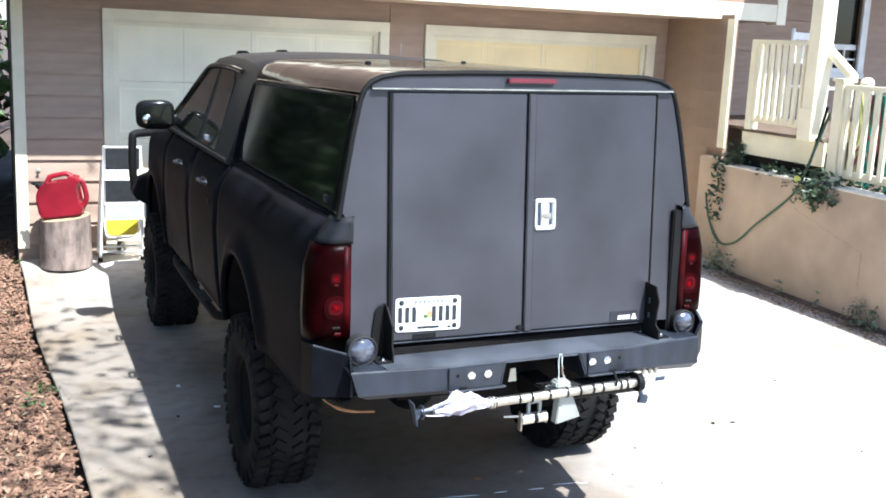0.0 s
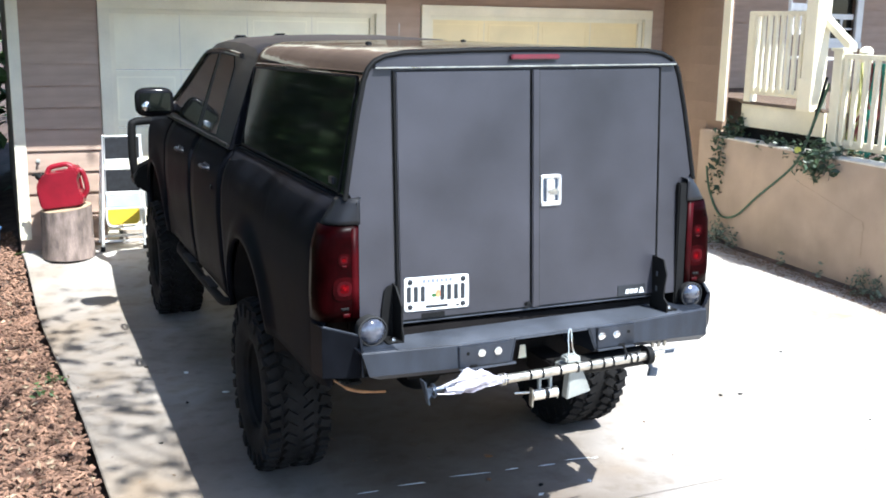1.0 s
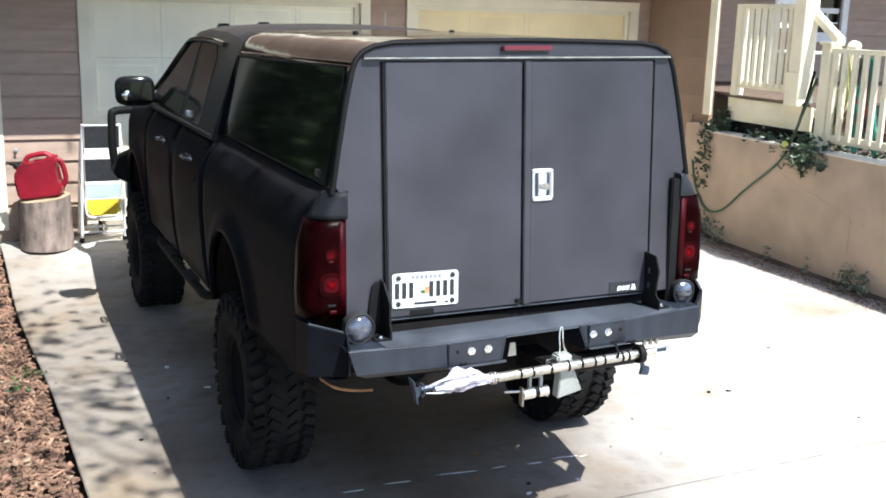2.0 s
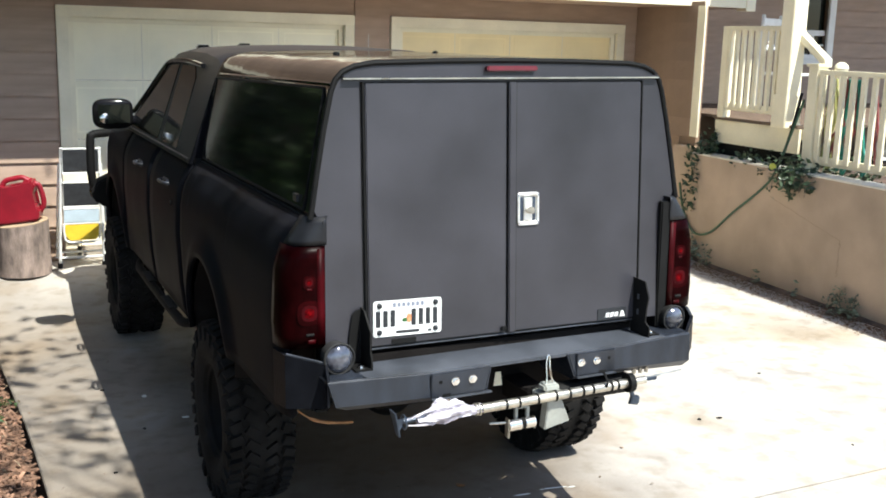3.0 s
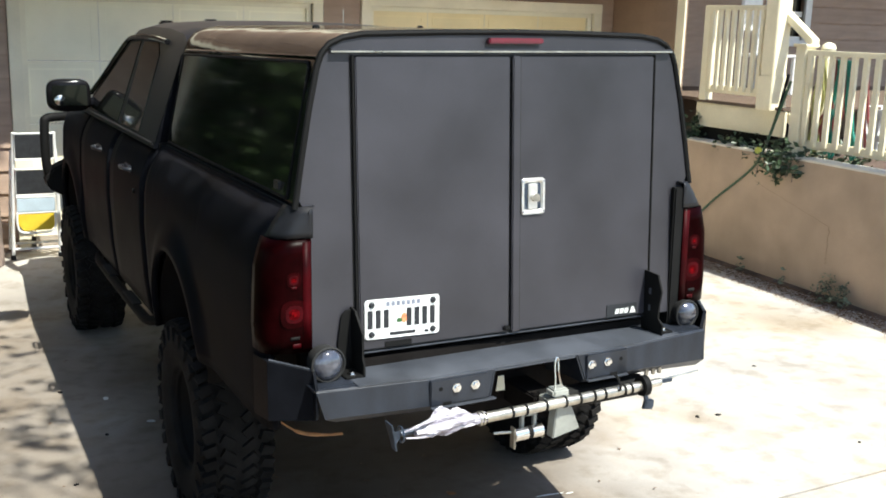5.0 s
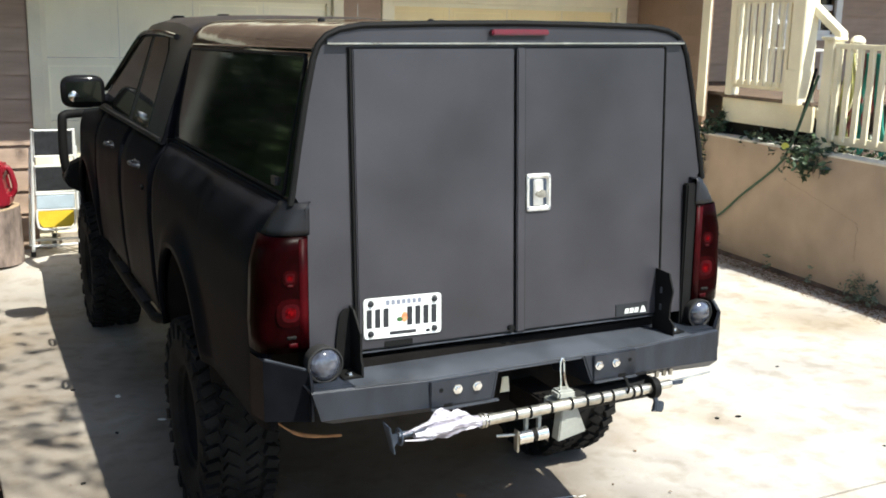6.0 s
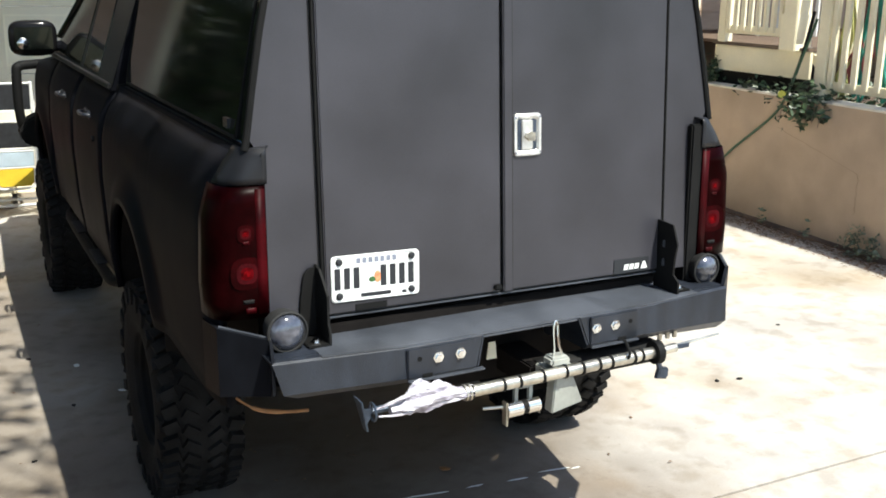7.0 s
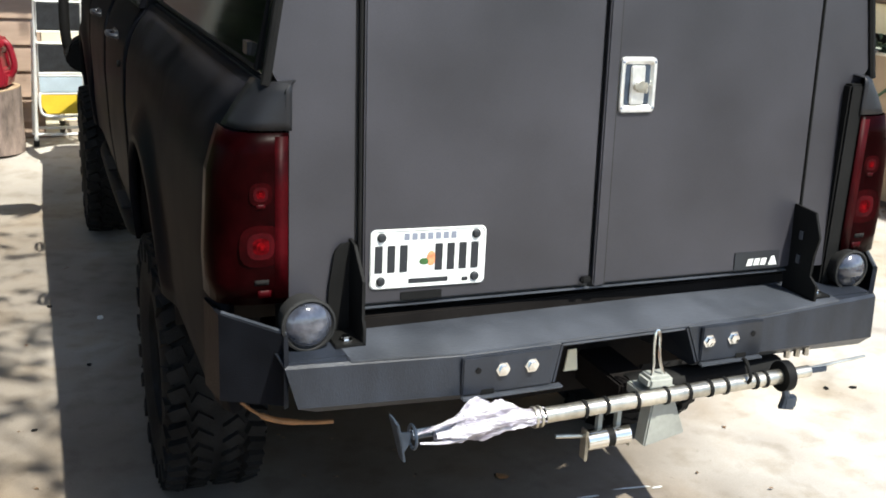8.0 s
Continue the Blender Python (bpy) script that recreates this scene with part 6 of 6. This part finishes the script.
prism(bm, [(-0.15, -0.05, 0.435), (0.15, -0.05, 0.435), (0.15, -0.06, 0.32), (0.12, -0.062, 0.285), (-0.11, -0.062, 0.285), (-0.15, -0.06, 0.34)], (0, 0.015, 0), 0.003)
t = part("lower_tread", bm, M["yellow"], lad, "yellow bottom tread")
fr = bmesh.new()
tube(fr, smooth_path([(-0.158, -0.05, 0.445), (-0.158, -0.062, 0.34), (-0.115, -0.068, 0.272), (0.12, -0.068, 0.272), (0.158, -0.062, 0.33), (0.158, -0.05, 0.445)], 4), 0.010, 8)
part("tread_frame", fr, M["white_metal"], t)

# blue tub at the corner of the house
tub = part("blue_tub", lathe(bmesh.new(), [(0.14, 0), (0.16, 0.02), (0.19, 0.30), (0.20, 0.30), (0.20, 0.32), (0.18, 0.32), (0.17, 0.05), (0.001, 0.04)], 28), M["blue"])
tub.matrix_basis = pose(-2.45, 7.1, ground_z(-2.45, 7.1) - 0.05)
tagged(tub, "blue plastic tub on the soil past the slab", "tub")

# ---- hoses ----
def hose(name, pts, r, mat, label):
    ob = part(name, tube(bmesh.new(), smooth_path(pts, 8), r, 8), M[mat])
    return tagged(ob, label, "hose")


hose("garden_hose", [(wall_x(4.0) + 0.12, 3.86, 1.92), (wall_x(4.05) + 0.05, 3.94, 1.55), (wall_x(4.1) - 0.01, 4.02, 1.23), (wall_x(4.3) - 0.02, 4.18, 1.04), (wall_x(4.6) - 0.02, 4.62, 0.72), (wall_x(5.0) - 0.02, 4.98, 0.45), (wall_x(5.3) - 0.02, 5.28, 0.40), (wall_x(5.5) - 0.02, 5.50, 0.62), (wall_x(5.6) - 0.02, 5.60, 0.90)], 0.012, "hose_green", "green garden hose hanging over the retaining wall")
hose("garden_hose", [(5.12, 3.88, 1.98), (5.09, 3.93, 1.66), (5.06, 4.0, 1.38), (5.04, 4.10, 1.24)], 0.014, "black", "dark hose hanging by the newel post")
HOSE_LABEL = {"hose_red": "dark red hose hanging in a loop behind the railing", "hose_teal": "teal hose hanging in a loop behind the railing", "hose_lime": "yellow-green hose hanging in a loop behind the railing"}
for mt, ya, yb, yc, zb in (("hose_lime", 3.66, 3.69, 3.63, 1.30), ("hose_lime", 3.62, 3.58, 3.68, 1.36), ("hose_red", 3.51, 3.50, 3.62, 1.44), ("hose_red", 3.47, 3.53, 3.55, 1.38),
                           ("hose_teal", 3.43, 3.50, 3.44, 1.27), ("hose_teal", 3.40, 3.46, 3.50, 1.30), ("hose_red", 3.38, 3.37, 3.42, 1.50), ("hose_teal", 3.35, 3.30, 3.20, 1.28),
                           ("hose_teal", 3.32, 3.27, 3.24, 1.32), ("hose_red", 3.14, 3.10, 3.05, 1.36)):
    hose("hanging_hose", [(5.25, ya, 2.13), (5.27, ya * 0.6 + yb * 0.4, 1.95), (5.26, yb, 1.72), (5.25, yc, zb + 0.10), (5.25, yc - 0.02, zb), (5.26, yc - 0.05, zb + 0.09), (5.26, yb - 0.04, 1.70), (5.25, ya - 0.03, 2.13)], 0.012, mt, HOSE_LABEL[mt])



# ---- plants ----
def leaf_cloud(name, mat, spots, size, seed, parent=None, fold=0.25, floor=-9.0, edge=99.0, flat=False):
    """Many small folded leaves round the given spots (x, y, z, spread, count), lying flat or tumbling."""
    rnd = random.Random(seed)
    verts, faces = [], []
    for x, y, z, r, n in spots:
        for _ in range(n):
            d = Vector((rnd.gauss(0, 1), rnd.gauss(0, 1), rnd.gauss(0, 1)))
            c = Vector((x, y, z)) + d * r * 0.5
            c.z = z + 0.004 * abs(d.z) if flat else max(c.z, floor + 0.3 * abs(d.x))
            if c.x - 0.215 * c.z > edge:
                continue
            u = Vector((rnd.gauss(0, 1), rnd.gauss(0, 1), rnd.gauss(0, 0.6))).normalized()
            v = u.orthogonal().normalized()
            w = u.cross(v)
            v = (v * math.cos(rnd.uniform(0, 6.28)) + w * math.sin(rnd.uniform(0, 6.28))).normalized()
            w = u.cross(v)
            if flat:
                u = Vector((u.x, u.y, 0.15 * u.z)).normalized()
                w = Vector((0, 0, 1))
                v = w.cross(u)
            s = size * rnd.uniform(0.6, 1.35)
            k = len(verts)
            verts += [c - u * s, c - u * s * 0.2 + v * s * 0.55 + w * s * fold, c + u * s, c - u * s * 0.2 - v * s * 0.55 + w * s * fold]
            faces += [(k, k + 1, k + 2), (k, k + 2, k + 3)]
    me = bpy.data.meshes.new(name)
    me.from_pydata([tuple(v) for v in verts], [], faces)
    me.materials.append(mat)
    ob = new(name, me)
    if parent is not None:
        ob.parent = parent
    return ob


ivy = empty("ivy_plant")
tagged(ivy, "dark green ivy trailing over the retaining wall under the railing", "ivy")
leaf_cloud("ivy_leaves", M["ivy"], [(wall_x(y) + dx, y, z, r, n) for y, z, dx, r, n in ((3.85, 1.22, 0.02, 0.16, 90), (3.70, 1.20, -0.01, 0.16, 110), (3.58, 1.22, 0.02, 0.14, 70), (3.72, 1.13, -0.03, 0.12, 60), (3.90, 1.17, -0.02, 0.14, 60), (3.50, 1.14, -0.03, 0.07, 18), (4.2, 1.26, 0.05, 0.10, 40), (4.45, 1.27, 0.06, 0.10, 40), (4.7, 1.28, 0.08, 0.08, 25), (3.45, 1.30, 0.34, 0.16, 60), (3.25, 1.29, 0.32, 0.14, 45), (3.05, 1.28, 0.30, 0.10, 25), (3.62, 1.30, 0.36, 0.16, 60))], 0.034, 3, ivy)
bm = bmesh.new()
for k in range(7):
    y = 3.52 + 0.08 * k
    tube(bm, smooth_path([(wall_x(y) + 0.1, y, 1.21), (wall_x(y) - 0.02, y, 1.23), (wall_x(y) - 0.05, y + 0.02, 1.04 + 0.03 * (k % 3))], 4), 0.004, 5)
part("stem", bm, M["bark"], ivy)
vine = empty("climbing_vine")
tagged(vine, "dark leafy vine climbing the end of the retaining wall", "vine")
leaf_cloud("vine_leaves", M["ivy"], [(wall_x(5.4) - 0.03 + 0.02 * math.sin(k), 5.36 + 0.03 * math.sin(2.1 * k), 0.66 + 0.06 * k, 0.10, 14) for k in range(10)] + [(5.12 + 0.03 * k, 5.42 - 0.07 * k, 1.25 + 0.03 * (k % 3), 0.12, 40) for k in range(4)] + [(5.2, 5.2, 1.32 + 0.05 * k, 0.06, 12) for k in range(4)], 0.032, 5, vine)
fl = part("flower", lathe(bmesh.new(), [(0.001, 0.0), (0.03, 0.012), (0.034, 0.02), (0.001, 0.012)], 10), M["flower"])
fl.matrix_basis = pose(wall_x(4.05) - 0.05, 4.02, 1.265, 40, -60, 0)
tagged(fl, "small yellow flower in the ivy", "flower")
for k, (y, r, n) in enumerate(((5.20, 0.17, 190), (2.95, 0.14, 120), (2.74, 0.09, 50), (4.95, 0.09, 40), (4.1, 0.05, 14), (3.5, 0.05, 12))):
    w = empty("weed_tuft")
    tagged(w, "pale green weed tuft growing at the foot of the retaining wall", "weed", group="weeds at the wall foot")
    leaf_cloud("weed_leaves", M["weed"], [(wall_x(y) - 0.09, y, ground_z(5.1, y) + 0.06, r, n), (wall_x(y) - 0.05, y + 0.03, ground_z(5.1, y) + 0.14, r * 0.7, n // 2)], 0.022, 20 + k, w)
for k, (x, y, n) in enumerate(((-1.99, 3.35, 40), (-2.05, 3.1, 20))):
    w = empty("weed_tuft")
    tagged(w, "small green weed in the mulch by the slab", "weed", group="weeds in the mulch")
    leaf_cloud("weed_leaves", M["leaf"], [(x, y, ground_z(x, y) + 0.0, 0.07, n)], 0.02, 40 + k, w)
# fallen leaves along the foot of the wall and on the slab
litter = leaf_cloud("leaf_litter", M["dry_leaf"], [(wall_x(y) - 0.05 - 0.055 * (k % 5), y, ground_z(4.9, y) + 0.004, 0.13, 34 - 5 * (k % 5)) for k, y in enumerate([1.6 + 0.025 * i for i in range(150)])], 0.013, 7, flat=True)
tagged(litter, "brown dry leaves along the foot of the wall", "leaves", kind="stuff")

rnd = random.Random(64)
bits = []
for _ in range(90):
    x, y = rnd.uniform(-1.9, 1.4), rnd.uniform(-0.8, 4.5)
    if x > edge_x(y) + 0.03:
        bits.append((x, y, ground_z(x, y) + 0.003, 0.02, 1 + rnd.randrange(2)))
slab_bits = leaf_cloud("slab_litter", M["dry_leaf"], bits, 0.011, 8, flat=True)
tagged(slab_bits, "tiny dry leaf bits scattered over the concrete", "leaves", kind="stuff")

# line of moss and dirt in the joint at the wall foot
rnd = random.Random(31)
g = []
for k in range(60):
    y = 0.6 + 4.8 * k / 59
    w = 0.045 + 0.035 * noise.noise((y * 2.3, 0, 4)) + 0.02 * rnd.random()
    x = wall_x(y)
    g.append([(x + 0.01, y, ground_z(5, y) + 0.030), (x - 0.3 * w, y, ground_z(5, y) + 0.022), (x - w, y, ground_z(5, y) + 0.004), (x - w - 0.004, y, ground_z(5, y) - 0.01)])
moss = part("dirt_line", sheet(g), M["soil"])
tagged(moss, "dark dirt and moss in the joint at the wall foot", "dirt", kind="structure")

# mulch bed: thousands of small bark chips
rnd = random.Random(21)
verts, faces = [], []
for _ in range(9000):
    y = -0.6 + 8.6 * rnd.random() ** 1.3
    x = edge_x(y) - 0.03 - min(1.6, abs(rnd.gauss(0, 0.5)))
    c = Vector((x, y, ground_z(x, y) - 0.045 + 0.03 * rnd.random() + 0.02 * noise.noise((x * 3, y * 3, 0))))
    L, W, H = rnd.uniform(0.012, 0.042), rnd.uniform(0.005, 0.014), rnd.uniform(0.003, 0.007)
    q = Euler((rnd.gauss(0, 0.35), rnd.gauss(0, 0.35), rnd.uniform(0, 6.28))).to_matrix()
    k = len(verts)
    for dx, dy, dz in ((-1, -1, -1), (1, -0.7, -1), (0.9, 1, -1), (-1, 0.8, -1), (-0.9, -0.8, 1), (0.9, -0.6, 1), (0.8, 0.8, 1), (-0.9, 0.7, 1)):
        verts.append(tuple(c + q @ Vector((dx * L, dy * W, dz * H))))
    faces += [(k, k + 1, k + 5, k + 4), (k + 1, k + 2, k + 6, k + 5), (k + 2, k + 3, k + 7, k + 6), (k + 3, k, k + 4, k + 7), (k + 4, k + 5, k + 6, k + 7)]
me = bpy.data.meshes.new("mulch")
me.from_pydata(verts, [], faces)
me.materials.append(M["mulch"])
tagged(new("mulch", me), "reddish brown bark mulch beside the slab", "mulch", kind="stuff")

# pale splinters and straw scattered over the mulch
straw = leaf_cloud("straw_litter", M["straw"], [(edge_x(y) - 0.12 - 0.25 * (k % 4) - 0.05 * (k % 7), y, ground_z(-2.2, y) - 0.012, 0.22, 7) for k, y in enumerate([-0.4 + 0.052 * i for i in range(110)])], 0.022, 71)
tagged(straw, "pale splinters and dry leaves on the mulch", "litter", kind="stuff")

# pebbles, chips and scraps lying on the slab
# pale strips painted as slivers of sun inside the truck's shadow
SUN_SLIVERS = ((-0.54, 0.81, 0.06), (-0.29, 0.818, 0.075), (0.05, 0.81, 0.12), (0.294, 0.79, 0.042), (0.50, 0.765, 0.05), (0.70, 0.775, 0.08), (0.80, 0.75, 0.025))
def scrap(name, x, y, size, mat, label, cat, flat=0.5, seed=0):
    bm = bmesh.new()
    bmesh.ops.create_icosphere(bm, subdivisions=1, radius=size)
    r = random.Random(seed)
    for v in bm.verts:
        v.co = Vector((v.co.x * 1.5, v.co.y, v.co.z * flat)) * r.uniform(0.8, 1.2)
    ob = part(name, bm, M[mat])
    ob.matrix_basis = pose(x, y, ground_z(x, y) + size * flat * 0.7, 0, 0, 57 * seed)
    return tagged(ob, label, cat)


for k, (x, y, s) in enumerate(((2.235, 1.28, 0.016), (2.10, 1.31, 0.015), (-1.35, 3.33, 0.016), (-0.9, 2.2, 0.012), (0.35, 0.55, 0.014), (-0.72, 1.55, 0.014), (3.1, 1.9, 0.012), (2.7, 0.6, 0.01), (-1.2, 2.5, 0.013), (-0.55, 2.9, 0.012), (-1.45, 1.9, 0.012))):
    scrap("pebble", x, y, s, "black", "small dark pebble on the concrete", "pebble", 0.28, k)
for k, (x, y, s) in enumerate(((-1.11, 3.09, 0.02), (-0.93, 2.6, 0.02), (0.30, 0.45, 0.014), (0.62, 0.5, 0.012))):
    scrap("white_chip", x, y, s, "plate", "small white chip on the concrete", "chip", 0.2, k + 30)
for k, (x, y, s) in enumerate(SUN_SLIVERS):
    st = part("paint_streak", prism(bmesh.new(), [(-s, -0.004, 0), (0.2 * s, -0.006, 0), (s, -0.002, 0), (0.8 * s, 0.005, 0), (-0.3 * s, 0.004, 0)], (0, 0, 0.0015)), M["plate"])
    st.matrix_basis = pose(x, y, ground_z(x, y) + 0.003, 0, 0, -3 - 2 * (k % 3))
    tagged(st, "thin white strip painted as a sliver of sun on the concrete", "paint streak", group="white marks on the slab")
for k, (x, y, s) in enumerate(((0.25, 1.0, 0.022), (-0.75, 2.75, 0.02), (0.12, 0.72, 0.014))):
    scrap("fallen_leaf", x, y, s, "orange", "dry orange leaf on the concrete", "leaf", 0.25, k + 50)


# ---- trees past the mulch bed ----
def tree(x, y, h, r, seed, leaves=2600, reach=()):
    t = empty("tree", pose(x, y, -0.1))
    tagged(t, "leafy green tree beyond the mulch bed", "tree", group="trees beside the drive")
    rnd = random.Random(seed)
    bm = bmesh.new()
    tube(bm, smooth_path([(0, 0, 0), (0.1, 0.05, h * 0.3), (-0.05, 0.1, h * 0.6), (0.1, 0, h * 0.95)], 4), [0.20 - 0.012 * i for i in range(13)], 10)
    spots = []
    for k in range(16):
        a, z = rnd.uniform(0, 6.28), h * rnd.uniform(0.42, 0.9)
        L = r * rnd.uniform(0.5, 1.0)
        e = Vector((L * math.cos(a), L * math.sin(a), z + rnd.uniform(0.2, 0.9)))
        tube(bm, smooth_path([(0, 0, z), (e.x * 0.5, e.y * 0.5, z + 0.35), e], 3), [0.06, 0.055, 0.05, 0.04, 0.03, 0.02, 0.012], 6)
        for f in (0.55, 0.8, 1.0):
            spots.append((e.x * f, e.y * f, z + (e.z - z) * f, rnd.uniform(0.5, 1.0), leaves // 48))
    if reach:
        tube(bm, smooth_path([(0, 0, h * 0.55), (0.8, 0.4, h * 0.70), (1.4, 1.6, h * 0.77), (1.5, 3.6, h * 0.78)], 4), [0.07 - 0.005 * i for i in range(13)], 8)
        spots += reach
        for q in reach:
            tube(bm, [(1.4, max(1.0, q[1] - 0.3), h * 0.765), (q[0], q[1], q[2])], 0.008, 5)
    part("trunk", bm, M["bark"], t)
    leaf_cloud("crown", M["leaf"], spots, 0.078 if leaves < 3000 else 0.14, seed, t, floor=4.3 if reach else -9.0, edge=1.40 if reach else 99.0)
    return t


# mostly out of view; placed to hold back sky light on the left
TREES = ((-7.0, 1.0, 9.0, 3.0), (-7.5, 5.5, 9.5, 3.2), (-6.6, -3.2, 9.0, 3.2), (-7.5, 10.0, 9.5, 3.2), (-4.4, 11.2, 8.0, 2.6), (-11.5, 3.5, 12.0, 4.0), (-11.0, 8.0, 12.0, 4.0),
         (-6.5, 16.0, 10.0, 3.6), (-4.6, 20.0, 10.0, 3.6), (-9.5, 14.5, 11.0, 4.0), (-2.75, -1.3, 10.5, 2.5))
# leaf clusters out of view, placed to dapple the slab, siding and rail
REACH = [(2.54 + 0.12 * math.sin(3.1 * k), -2.5 + 0.42 * k, 7.4, 0.8, 24) for k in range(11)] + [(2.48, 3.8, 8.1, 0.9, 26)] + [(2.93, -1.9 + 0.34 * k, 7.4, 0.22, 9) for k in range(6)]
for k, (x, y, h, r) in enumerate(TREES):
    tree(x, y, h, r, k + 1, 2900 if k == 10 else 6000, REACH if k == 10 else ())
rnd = random.Random(5)
brush = [(-13 + rnd.uniform(-1, 1), -2 + 0.45 * k, rnd.uniform(0.5, 6.0), 1.8, 150) for k in range(54)]
# ground cover, mostly out of view, added to darken the truck's left side
brush += [(rnd.uniform(-9.5, -3.6), rnd.uniform(-4, 16), rnd.uniform(0.1, 0.5), 0.9, 90) for k in range(190)]
brush += [(rnd.uniform(-9, -2.7), rnd.uniform(9.5, 24), rnd.uniform(0.3, 3.5), 1.2, 130) for k in range(110)]
hedge = leaf_cloud("undergrowth", M["leaf"], brush, 0.13, 77)
tagged(hedge, "dense green undergrowth beyond the mulch bed", "undergrowth", kind="stuff")
